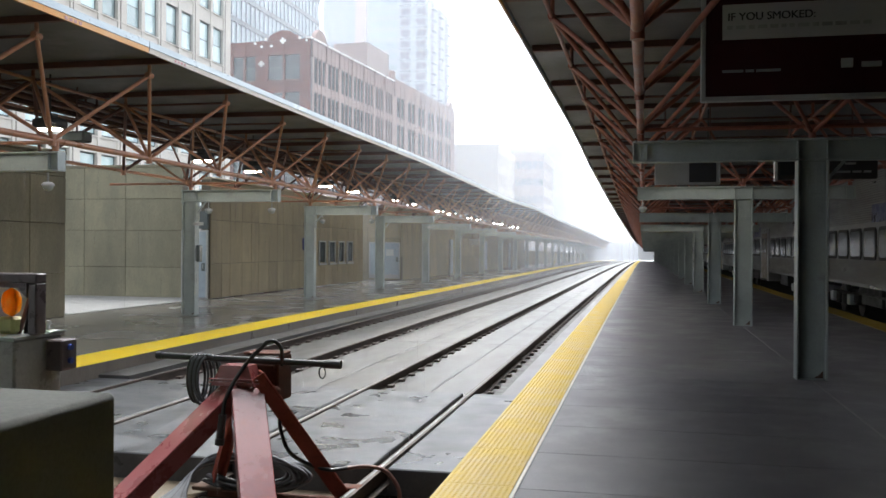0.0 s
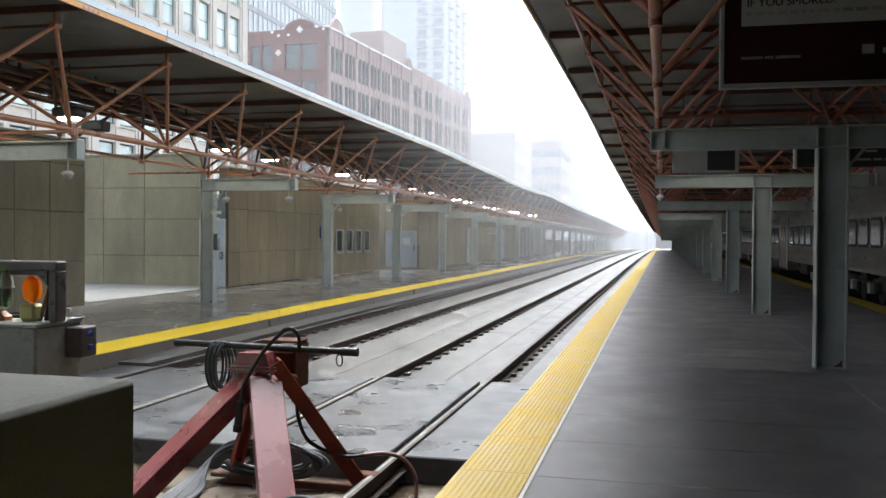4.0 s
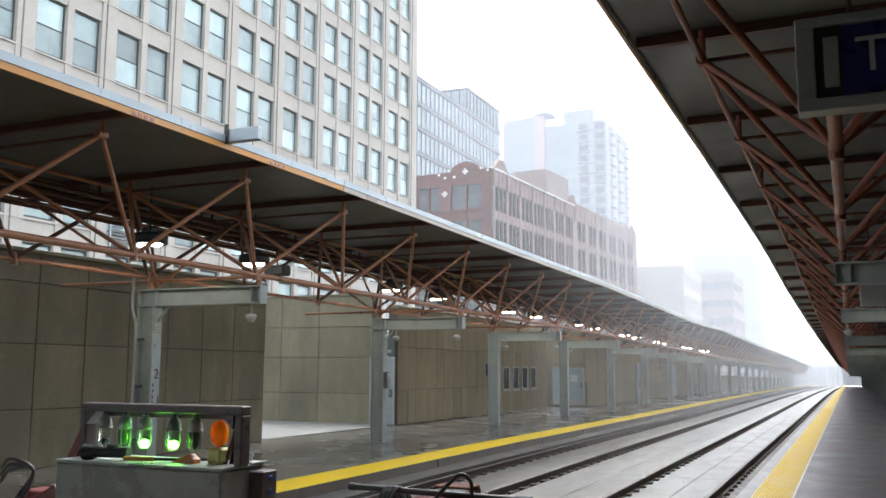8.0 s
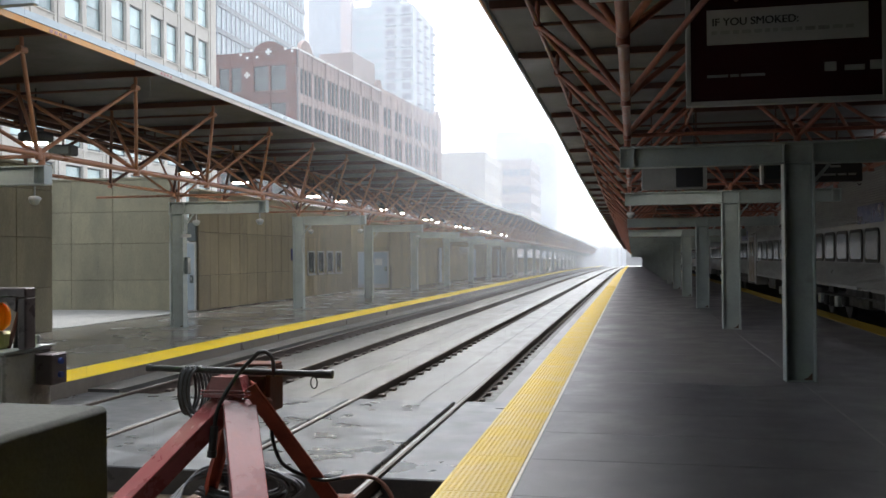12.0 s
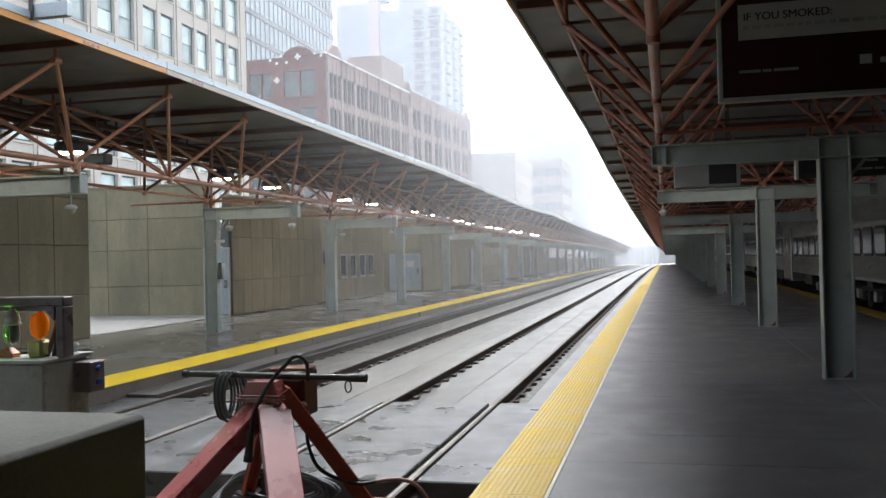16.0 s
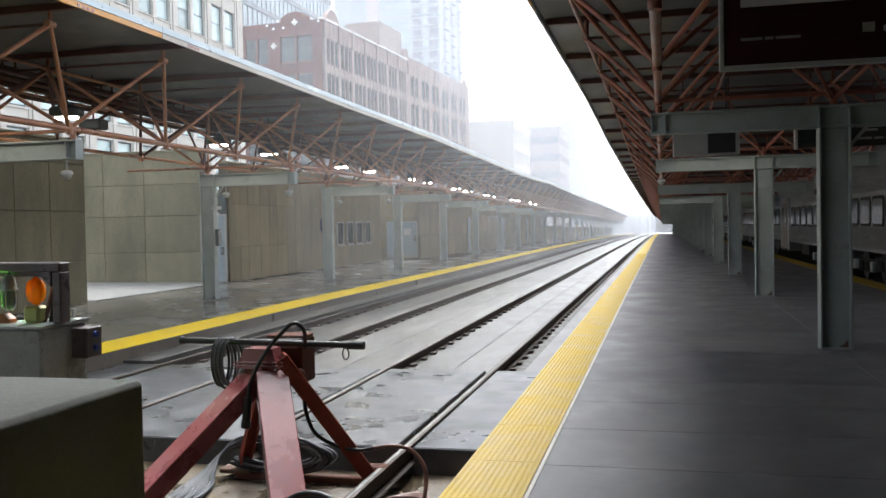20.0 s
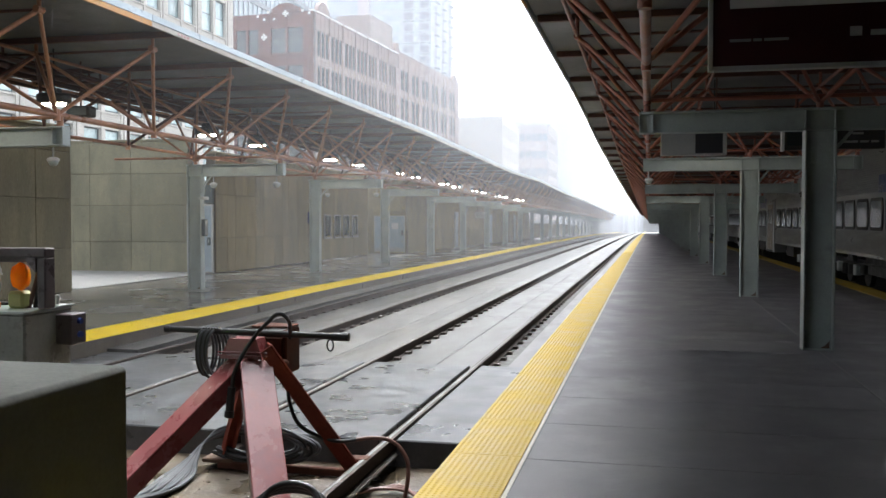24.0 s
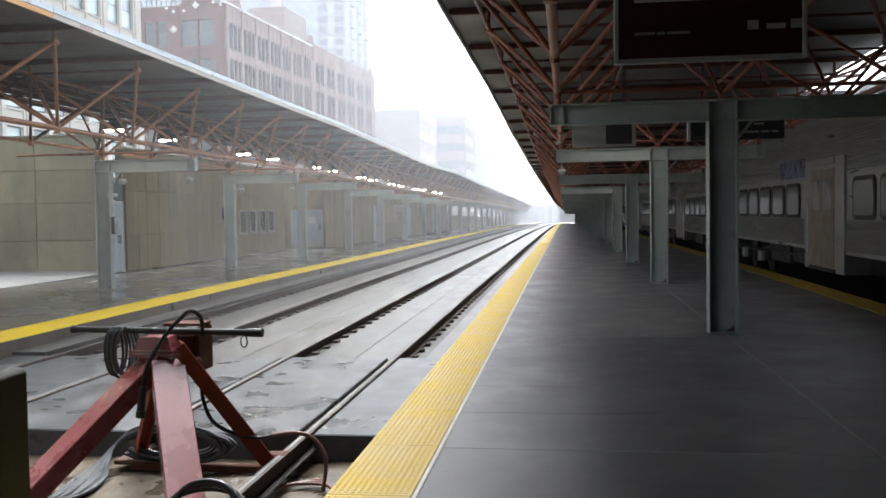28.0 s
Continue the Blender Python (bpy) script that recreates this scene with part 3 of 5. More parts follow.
def canopy(name, x, y, ua, ub, bays, first, sides, span, inner, rows, label, fascia_side, tip, rib_at, edge, zt, drop, roof_drop, paint, first_column=0, moved=()):
    roof = thing(name, label, "canopy roof", kind="structure")
    y0, y1 = y + first * span, y + (first + bays) * span
    part("deck", G().lbox(x + ua, x + ub, y0, y1, ZR + 0.1, ZR + 0.15, roof_drop), M_DECK, roof)
    mesh = G().cbox(x + ua + 0.05, x + ub - 0.05, -0.04, 0.04, ZR, ZR + 0.1, 0.004).mesh("rib", M_RIB)
    for k in range(bays * 3):
        part("rib", mesh, None, roof, m=Matrix.Translation((0, y0 + k * span / 3 + rib_at, roof_drop(y0 + k * span / 3 + rib_at))))
    for s in fascia_side:
        e = x + (ub if s > 0 else ua)
        e0, e1 = (e, e + 0.03) if s > 0 else (e - 0.03, e)
        for k in range(bays):
            ya, yb = y0 + k * span + 0.006, y0 + (k + 1) * span - 0.006
            # boards from y = 12 on take the colour with haze in it
            part("fascia", G().lbox(e0, e1, ya, yb, ZR - 0.02 if s > 0 else ZR + 0.03, ZR + 0.06, roof_drop), M_FASCIA if ya < 12 else M_FASCIA_HAZED, roof, "weathered orange edge board" if ya < 12 else "far edge board greyed to stand for haze")
            part("flashing", G().lbox(e0 - 0.01, e1 + 0.01, ya, yb, ZR + 0.062, ZR + 0.16, roof_drop), M_FLASH, roof, "grey metal flashing")
    near = 11
    if first_column:
        truss_bay(sides, x, y0 + (first_column - 1) * span, span, rows, tip, edge, zt, paint, 1.35).location.z = drop(y0)
    bay, far = truss_bay(sides, x, y0 + first_column * span, span, rows, tip, edge, zt, paint), far_bay(sides, x, y0 + near * span, span, rows, tip, zt, paint)
    for k in range(first_column, bays):
        ya = y0 + k * span
        m = Matrix.Translation((x, ya, drop(ya))) @ pose(0, 0, 0, math.degrees(math.atan((drop(ya + span) - drop(ya)) / span)))
        if k == first_column:
            bay.matrix_basis = m
        elif k == near:
            far.matrix_basis = m
        else:
            copy_thing(bay if k < near else far, m)
        if k in moved:
            ya += moved[k]
        column(x, ya, inner, 2.9 + drop(ya) - fall(ya), paint, *((0.2, 0.13) if x > 0 else (0.178, 0.115)))
    return roof


canopy("ceiling_1", RX, RY, -3.98, 3.9, 25, -2, (-3.31, -1.1, 1.1, 3.31), P, -2.39, (-2.28, 2.28), "grey metal roof deck on dark ribs with an orange edge", (-1,), 0.6, 0.84, True, ZT - 0.11, fall_near, fall_near, M_TRUSS_DIM, 2)
canopy("ceiling_2", LX, LY, -2.0, 3.75, 26, -2, (-1.08, 1.08, 3.25), PL, -0.22, (0.0, 2.28), "grey metal roof deck of the opposite canopy with an orange edge", (1,), 0.88, 0.88, False, ZT, fall_opposite, roof_opposite, M_TRUSS, moved={2: -0.15})


# pipes and conduits hung under the middle of the opposite roof
for u, z, r in ((-1.3, 4.54, 0.045), (-1.0, 4.64, 0.035), (0.45, 4.52, 0.04), (-0.75, 4.6, 0.05), (-0.5, 4.5, 0.035), (-0.3, 4.63, 0.03), (-0.05, 4.53, 0.055), (0.2, 4.64, 0.03)):
    pipe = thing("service_pipe", "dark red painted pipe hung along the underside of the roof", "pipe", group="roof pipes")
    ys = [3.2] + [LY + PL * k / 2 for k in range(0, 17)]
    g = G()
    for ya, yb in zip(ys, ys[1:]):
        g.tube((LX + u, ya, z + roof_opposite(ya)), (LX + u, yb, z + roof_opposite(yb)), r, 8)
    part("pipe", g, M_RIB, pipe)
    for k in range(-1, 24):
        y = LY + SL * k + 0.88
        part("strap", G().box(LX + u - 0.012, LX + u + 0.012, y - 0.02, y + 0.02, z + roof_opposite(y), ZR + 0.02 + roof_opposite(y)), M_RIB, pipe)
# ---- more materials ----
M_LIME = material("pale_limestone", (0.58, 0.55, 0.5), 0.8, var=0.14, scale=0.25, fine=6, spots=0.25, spot_colour=(0.42, 0.38, 0.32), spot_scale=0.35)
M_STONEJOINT = material("weathered_stone_joint", (0.3, 0.28, 0.25), 0.8)
M_PANE_MID = material("grey_window_glass", (0.05, 0.07, 0.075), 0.12, var=0.3, scale=0.3, bump=0.0, per_object=0.45, spec=0.7, rough_var=0.03)
M_PANE_SIDE = material("dim_window_glass", (0.03, 0.038, 0.042), 0.3, var=0.3, scale=0.3, bump=0.0, per_object=0.4, spec=0.25, rough_var=0.03)
M_BAND_DARK = material("grey_louvre_paint", (0.2, 0.21, 0.22), 0.5, var=0.2)
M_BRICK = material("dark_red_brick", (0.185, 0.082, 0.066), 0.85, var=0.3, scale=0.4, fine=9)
# side wall coloured paler and greyer than the front
M_BRICK2 = material("pale_brick_side", (0.36, 0.275, 0.25), 0.85, var=0.25, scale=0.3, fine=9, spots=0.3, spot_colour=(0.3, 0.14, 0.1), spot_scale=0.25)
M_TRIM = material("white_terracotta", (0.75, 0.73, 0.7), 0.6, var=0.12)
M_TOWER = material("pale_tower_cladding", (0.42, 0.47, 0.52), 0.6, var=0.1, scale=0.1)
M_TOWER_RED = material("pink_tower_panel", (0.62, 0.5, 0.48), 0.6, var=0.1, scale=0.1)
M_CREAM = material("cream_stucco", (0.6, 0.55, 0.47), 0.8, var=0.12, scale=0.2)
M_PANE = material("teal_window_glass", (0.5, 0.66, 0.67), 0.08, var=0.3, scale=0.3, bump=0.0, per_object=0.45, spec=0.9, rough_var=0.03)
M_PANE_DARK = material("dark_window_glass", (0.05, 0.065, 0.07), 0.1, var=0.3, scale=0.4, bump=0.0, per_object=0.4, spec=0.8, rough_var=0.03)
M_FRAME = material("dark_window_frame", (0.1, 0.12, 0.12), 0.5, var=0.2)
M_TRAIN = material("stainless_car_body", (0.25, 0.25, 0.247), 0.42, metal=0.4, var=0.25, scale=1.2, fine=30, stretch=(1, 0.25, 2), spots=0.35, spot_colour=(0.2, 0.19, 0.18))
M_PANE_TRAIN = material("smoked_car_glass", (0.035, 0.038, 0.042), 0.16, var=0.05, bump=0.0, rough_var=0.02, per_object=0.3, spec=0.35)
M_TAN = material("tan_door_paint", (0.2, 0.155, 0.112), 0.5, var=0.2)
M_UNDER = material("black_undergear", (0.03, 0.028, 0.026), 0.7, var=0.4)
M_NAVY = material("navy_sign_enamel", (0.016, 0.024, 0.14), 0.35, var=0.15)
M_MAROON = material("maroon_poster", (0.042, 0.006, 0.01), 0.6, spec=0.2, var=0.2)
M_SIGNFRAME = material("grey_sign_frame", (0.42, 0.43, 0.42), 0.45, metal=0.3, var=0.15)
M_PAPER = material("white_sign_paper", (0.48, 0.48, 0.48), 0.5, var=0.08)
M_DARK = material("black_sign_print", (0.03, 0.03, 0.035), 0.5)
M_HOUSING = material("dark_lamp_housing", (0.035, 0.035, 0.035), 0.5, var=0.3)
M_DOOR = material("blue_grey_door_paint", (0.3, 0.36, 0.4), 0.45, var=0.15, spots=0.2)
M_LENS = glow("lit_lamp_lens", (1.0, 0.93, 0.78), 24.0)
M_FLOOD = glow("lit_flood_lens", (1.0, 0.95, 0.85), 20.0)
M_GREEN = glow("green_lamp_bulb", (0.2, 1.0, 0.06), 9.0)
M_JAR_GREEN = glass("green_jar_glass", (0.45, 0.95, 0.5))
M_JAR = glass("lamp_jar_glass", (0.85, 0.95, 0.88))
M_AMBER = lens_plastic("amber_lens_plastic", (1.0, 0.56, 0.03))
M_LIMEYEL = material("yellow_battery_case", (0.72, 0.7, 0.26), 0.5, var=0.2)
M_CAP = material("lamp_cap_grey", (0.42, 0.46, 0.45), 0.4, metal=0.4, var=0.2)
M_ORANGE = material("orange_handle_paint", (0.62, 0.2, 0.03), 0.45, var=0.3)
M_BLUE = material("blue_socket", (0.03, 0.07, 0.3), 0.4)
M_HOSE = material("brown_air_hose", (0.27, 0.135, 0.11), 0.45, var=0.3)
M_RAIN = mist("rain_streak", 0.3)

M_RUSTBROWN = material("rust_brown_steel", (0.13, 0.05, 0.032), 0.75, var=0.4, scale=5, spots=0.4, spot_colour=(0.06, 0.03, 0.02), spot_scale=6, spec=0.2)
M_RUSTRED = material("rusty_red_paint", (0.36, 0.085, 0.06), 0.7, var=0.35, scale=4, spots=0.4, spot_colour=(0.12, 0.03, 0.02), spot_scale=6, spec=0.15)

# ---- concrete walls of the opposite platform ----
WTOP = 3.95


def panelled_wall(name, m, length, height, widths, joints, label, mat=M_WALL, holes=()):
    """A wall of concrete panels; its face lies in the local plane y = 0, looking to -y. holes: (x0, x1, z0, z1)."""
    ob = thing(name, label, "wall", m, kind="structure")
    part("backing", G().box(0, length, 0.03, 0.35, 0, height), M_JOINT, ob)
    shared = {}
    x, k = 0.0, 0
    while x < length - 0.05:
        w = widths[k % len(widths)]
        if length - x < 1.3 * w:
            w = length - x
        zs = [0.0, *joints, height]
        for a, b in zip(zs, zs[1:]):
            if any(x + w / 2 > h[0] and x + w / 2 < h[1] and (a + b) / 2 > h[2] and (a + b) / 2 < h[3] for h in holes):
                continue
            key = (round(w, 3), a, b)
            if key not in shared:
                shared[key] = G().cbox(0.006, w - 0.006, 0.0, 0.05, a + 0.006, b - 0.006, 0.01).mesh("panel", mat)
            part("panel", shared[key], None, ob, m=Matrix.Translation((x, random.uniform(-0.006, 0.006), 0)))
        x += w
        k += 1
    part("coping", G().cbox(0, length, -0.03, 0.38, height, height + 0.08, 0.01), mat, ob)
    return ob


def facing_east(x, y):
    """Local x runs along +y and the face looks to +x."""
    return Matrix(((0, -1, 0, x), (1, 0, 0, y), (0, 0, 1, 0), (0, 0, 0, 1)))


panelled_wall("wall_1", facing_east(-13.8, -5.49), 24.99, WTOP, (1.184,), (1.07, 2.27, 3.4), "dark olive weathered concrete panel wall with upright streaks", M_WALL_DARK)
panelled_wall("wall_2", Matrix.Translation((-20.3, 27.4, 0)), 5.3, 4.38, (1.62, 1.57, 2.11), (1.02, 2.25, 3.31), "grey-green concrete panel wall of an open recess", M_WALL_GREY)
panelled_wall("wall_3", facing_east(-14.0, 27.45), 16.5, WTOP, (0.8, 0.62, 0.95), (1.15, 2.6), "brown weathered concrete wall with narrow ribs and four windows")
panelled_wall("wall_4", Matrix.Translation((-17.5, 48.0, fall(48))), 4.4, WTOP, (2.5, 1.9), (2.3,), "brown concrete cross wall with a grey steel door")
panelled_wall("wall_5", Matrix.Translation((0, 0, fall(48) - 0.02)) @ facing_east(-13.1, 48.0) @ pose(0, 0, 0, 0, 0.487, 0), 52.0, WTOP, (2.6, 1.8), (1.3, 2.7), "brown concrete wall with service doors")
panelled_wall("wall_6", Matrix.Translation((0, 0, fall(100) - 0.02)) @ facing_east(-13.6, 100.0) @ pose(0, 0, 0, 0, 0.487, 0), 120.0, 1.65, (4.0,), (0.8,), "low concrete wall with daylight above it")
# paler colour stands in for sky light falling on the open recess
thing("recess_floor", "wet concrete walk coloured paler for the open sky above it", "floor", kind="structure",
      g=G().box(-20.3, -14.1, 20.2, 27.4, 0.0, 0.02), material=M_CURB)


def service_door(x0, x1, y, z1, label, window=True, m=None):
    """A steel door in a wall that looks to -y."""
    w = x1 - x0
    ob = thing("service_door", label, "door", m if m is not None else Matrix.Translation((x0, y, 0)), "service doors")
    part("leaf", G().cbox(0.05, w - 0.05, -0.05, 0.0, 0.04, z1 - 0.05, 0.008), M_DOOR, ob)
    g = G().box(0, 0.05, -0.08, 0.02, 0.0, z1).box(w - 0.05, w, -0.08, 0.02, 0.0, z1).box(0.05, w - 0.05, -0.08, 0.02, z1 - 0.05, z1)
    part("door_frame", g, M_SIGNFRAME, ob, "pale steel frame")
    part("handle", G().tube((w - 0.14, -0.1, 1.0), (w - 0.14, -0.1, 1.12), 0.012), M_CAP, ob)
    part("lock_box", G().cbox(w - 0.2, w - 0.08, -0.09, -0.05, 0.92, 1.18, 0.01), M_FRAME, ob)
    if window:
        part("window", G().box(0.25 * w, 0.5 * w, -0.056, -0.05, 1.25, 1.85), M_PANE_DARK, ob)
    return ob


service_door(-14.98, -14.05, 27.36, 2.27, "blue-grey steel door with a small dark window")
thing("transom_box", "dark ventilation panel over the recess door", "vent", kind="structure", g=G().cbox(-14.98, -14.05, 27.3, 27.4, 2.3, 2.9, 0.01), material=M_FRAME)
d = service_door(-14.9, -13.15, 47.96, 2.08 + fall(48), "wide pale grey steel double door with a notice", window=False)
part("notice", G().box(1.0, 1.4, -0.058, -0.052, 1.25, 1.6), M_PAPER, d, "white notice with unreadable print")
part("kick_plate", G().box(0.0, 1.75, -0.09, -0.02, 0.0, 0.22), M_CURB, d, "pale concrete sill block")
for y, w in ((60.5, 1.0), (73.5, 1.9), (88.0, 1.0)):
    service_door(0, w, 0, 2.4, "blue-grey steel service door in the concrete wall", window=False, m=Matrix.Translation((0, 0, fall(y))) @ facing_east(-13.06, y))

# four narrow windows
for k in range(4):
    y = 37.5 + 1.27 * k
    ob = thing("slot_window", "narrow dark window with a pale frame in the concrete wall", "window", facing_east(-13.98, y), "slot windows", kind="structure")
    part("pane", G().box(0.06, 0.78, -0.005, 0.0, 1.06, 1.94), M_PANE_DARK, ob)
    g = G().box(0, 0.06, -0.05, 0.0, 1.0, 2.0).box(0.78, 0.84, -0.05, 0.0, 1.0, 2.0).box(0.06, 0.78, -0.05, 0.0, 1.94, 2.0)
    part("window_frame", g, M_SIGNFRAME, ob)
    part("window_sill", G().cbox(-0.04, 0.88, -0.09, 0.0, 0.92, 1.0, 0.01), M_CURB, ob)
b = thing("wall_sign", "small blue and white sign on the concrete wall", "sign", facing_east(-13.99, 35.6))
part("face", G().cbox(0, 0.5, -0.06, 0.0, 1.6, 2.1, 0.01), M_NAVY, b)
part("symbol", G().box(0.14, 0.36, -0.066, -0.06, 1.7, 1.95), M_PAPER, b)

# ---- lamps, cameras and conduits under the opposite canopy ----
def bay_lamp(x, y, lens_mat, label, drop):
    ob = thing("high_bay_lamp", label, "lamp", Matrix.Translation((x, y, drop(y))), "canopy lamps")
    part("housing", G().lathe([(0.26, 3.79), (0.285, 3.8), (0.285, 3.93), (0.25, 3.955), (0.06, 3.965)], n=24), M_HOUSING, ob)
    part("top_box", G().cbox(-0.1, 0.1, -0.1, 0.1, 3.965, 4.06, 0.02), M_HOUSING, ob)
    for s in (-0.125, 0.125):
        part("lens", G().lathe([(0.03, 3.75), (0.07, 3.755), (0.09, 3.768), (0.095, 3.79)], (s, 0, 0), 16), lens_mat, ob, "glowing warm white lens")
    part("hanger", G().tube((0, 0, 4.06), (0, 0, 4.74), 0.014, 6), M_HOUSING, ob)
    return ob


for k in range(0, 8):
    for s in (-1, 1):
        bay_lamp(LX + 1.05, LY + k * PL + s * SL / 2, M_LENS, "lit twin lamp in a dark round steel housing under the truss", fall_opposite)
for k, lift in ((1, 0.0), (3, 0.6)):
    bay_lamp(RX - 0.9, RY + k * P - 1.6, M_FLOOD, "lit floodlight in a dark round steel housing under the near canopy", lambda y: fall_near(y) + lift)
# dark loudspeakers beside some of the lamps
for y in (LY + SL / 2 + 1.2, LY + PL + SL / 2 + 1.2):
    horn = thing("loudspeaker", "black weatherproof loudspeaker under the opposite canopy", "loudspeaker", Matrix.Translation((LX + 0.75, y, fall_opposite(y))), "loudspeakers")
    part("case", G().cbox(-0.24, 0.24, -0.14, 0.14, 3.7, 3.9, 0.03), M_HOUSING, horn)
    part("grille", G().box(-0.2, 0.2, -0.15, -0.14, 3.73, 3.87), M_FRAME, horn)
    part("bracket", G().tube((0, 0, 3.9), (0, 0, 4.74), 0.016, 6), M_RIB, horn)


def dome(x, y, z, drop, label="white dome camera under the beam", cat="camera"):
    ob = thing("dome_camera", label, cat, Matrix.Translation((x, y, z + drop(y))), "dome cameras")
    part("stem", G().tube((0, 0, 0), (0, 0, -0.16), 0.014, 8), M_SIGNFRAME, ob)
    part("cap", G().lathe([(0.09, -0.22), (0.1, -0.19), (0.06, -0.155), (0.015, -0.15)], n=14), M_PAPER, ob)
    part("bubble", G().lathe([(0.01, -0.3), (0.05, -0.285), (0.075, -0.25), (0.08, -0.22)], n=14), M_CAP, ob)
    return ob


for x, y in ((-9.15, LY), (-9.0, LY + PL), (-10.75, LY + 2 * PL), (-10.7, LY + PL), (-9.0, LY + 2 * PL), (-9.0, LY + 3 * PL)):
    dome(x, y, 2.9, fall_opposite)
dome(-0.05, RY + P, 2.9, fall_near, "white dome camera at the end of the canopy beam")
conduit = thing("conduit", "pale conduit pipe running up beside the column", "pipe", Matrix.Translation((LX - 0.12, LY - 0.34, 0)))
part("pipe", G().hose([(0, 0, 0), (0, 0, 1.4), (0, 0, 2.5), (-0.06, 0, 2.75), (-0.1, 0, 2.95), (-0.1, 0, 3.4)], 0.028, 8, 4), M_SIGNFRAME, conduit)
for z in (0.6, 1.5, 2.3):
    part("clamp", G().box(-0.05, 0.13, 0.028, 0.078, z, z + 0.05), M_FRAME, conduit)
plate = thing("column_number", "pale number plate strip on the column", "sign", Matrix.Translation((0, 0, -0.2)) @ facing_east(LX + 0.178, LY - 0.15 - 0.105))
part("strip", G().box(0.0, 0.21, -0.012, 0.0, 0.9, 2.55), M_FLASH, plate)


def lettering(name, body, size, m, mat, parent, label=""):
    cu = bpy.data.curves.new(name, "FONT")
    cu.body, cu.size, cu.extrude = body, size, 0.002
    cu.materials.append(mat)
    ob = new(name, cu)
    ob.parent, ob.matrix_basis = parent, m
    return tagged(ob, label)


UPRIGHT = pose(0, 0, 0, 90, 0, 0)
lettering("digit", "2", 0.24, Matrix.Translation((0.06, -0.016, 1.86)) @ UPRIGHT, M_DARK, plate)
lettering("digit", "1", 0.2, Matrix.Translation((0.13, -0.016, 1.42)) @ UPRIGHT, M_DARK, plate)
for k in range(4):
    part("print_bar", G().box(0.035, 0.07, -0.016, -0.012, 1.42 + k * 0.1, 1.48 + k * 0.1), M_FRAME, plate)

# ---- end of track: parapet, bumping post, lantern cabinet ----
par = thing("parapet", "dark wet concrete parapet closing the track end", "parapet", kind="structure",
            g=G().cbox(-9.0, -2.0, 0.6, 3.15, -0.74, 1.193, 0.018), material=M_BLOCK)
rnd = par.modifiers.new("worn_edges", "BEVEL")
rnd.width, rnd.segments, rnd.limit_method, rnd.angle_limit = 0.012, 2, "ANGLE", radians(30)


def beam_leg(name, a, b, w, h, parent, label="", mat=None):
    """A channel leg from a to b: a broad wet top flange over two side webs."""
    a, b = Vector(a), Vector(b)
    d = (b - a).normalized()
    side = d.cross(Vector((0, 0, 1))).normalized()
    up = side.cross(d).normalized()
    m = Matrix(((side.x, up.x, -d.x, 0), (side.y, up.y, -d.y, 0), (side.z, up.z, -d.z, 0), (0, 0, 0, 1)))
    m.translation = a
    length, mat = (b - a).length, mat or M_RED
    ob = part(name, G().cbox(-w / 2, w / 2, -0.02, 0.0, -length, 0, 0.006, m), mat, parent, label)
    for s in (-1, 1):
        part("web", G().box(s * w / 2 - (0.016 if s > 0 else 0.0), s * w / 2 + (0.016 if s < 0 else 0.0), -h, -0.02, -length, 0, m), mat, ob)
    return ob


post = thing("bumping_post", "red painted steel bumping post with pipe bar and cables", "bumping post")
beam_leg("leg", (-3.16, 6.55, 0.69), (-3.98, 5.46, -0.42), 0.25, 0.14, post, "red rear strut with a wet top face")
beam_leg("leg", (-3.0, 6.5, 0.665), (-2.31, 5.32, -0.42), 0.25, 0.14, post, "red rear strut with a wet top face")
beam_leg("leg", (-2.93, 6.6, 0.79), (-2.33, 7.0, -0.25), 0.21, 0.11, post, "dark red front strut bolted to the rail", M_RUSTRED)
beam_leg("leg", (-3.15, 6.75, 0.72), (-3.72, 7.42, -0.3), 0.1, 0.08, post, "dark red front strut bolted to the rail", M_RUSTRED)
part("head_cap", G().prism([(-0.21, -0.02), (0.15, -0.02), (0.1, 0.14), (-0.13, 0.14)], -0.14, 0.02, Matrix.Translation((-3.1, 6.52, 0.69)) @ XY), M_RED, post)
for z in (0.7, 0.725):
    part("weld_bar", G().cbox(-3.32, -2.9, 6.475, 6.5, z - 0.006, z + 0.006, 0.004), M_RED, post)
part("striker_box", G().cbox(-3.08, -2.88, 6.74, 6.96, 0.5, 0.82, 0.015), M_RUSTBROWN, post, "rusty red striking block")
part("striker_plate", G().cbox(-2.875, -2.84, 6.72, 7.0, 0.52, 0.88, 0.01), M_RUSTBROWN, post)
part("top_plate", G().cbox(-3.16, -2.84, 6.76, 6.98, 0.885, 0.905, 0.006), M_RUSTBROWN, post)
part("side_lug", G().lathe([(0.05, 0.0), (0.055, 0.03), (0.03, 0.05)], (-2.86, 6.68, 0.6), 12), M_RUSTBROWN, post)
bar = part("cross_pipe", G().tube((-3.86, 6.68, 0.868), (-2.35, 6.7, 0.842), 0.026, 12), M_PIPE, post, "black iron pipe laid across the head")
part("end_collar", G().tube((-3.88, 6.68, 0.868), (-3.83, 6.68, 0.868), 0.032, 12), M_PIPE, bar)
part("end_collar", G().tube((-2.44, 6.7, 0.843), (-2.31, 6.7, 0.841), 0.034, 12), M_PIPE, bar)
ring = G().hose([(-2.46 + 0.026 * math.sin(a), 6.69, 0.775 + 0.045 * math.cos(a)) for a in [i * math.pi / 6 for i in range(13)]], 0.006, 6, 2)
part("ring", ring, M_PIPE, bar)
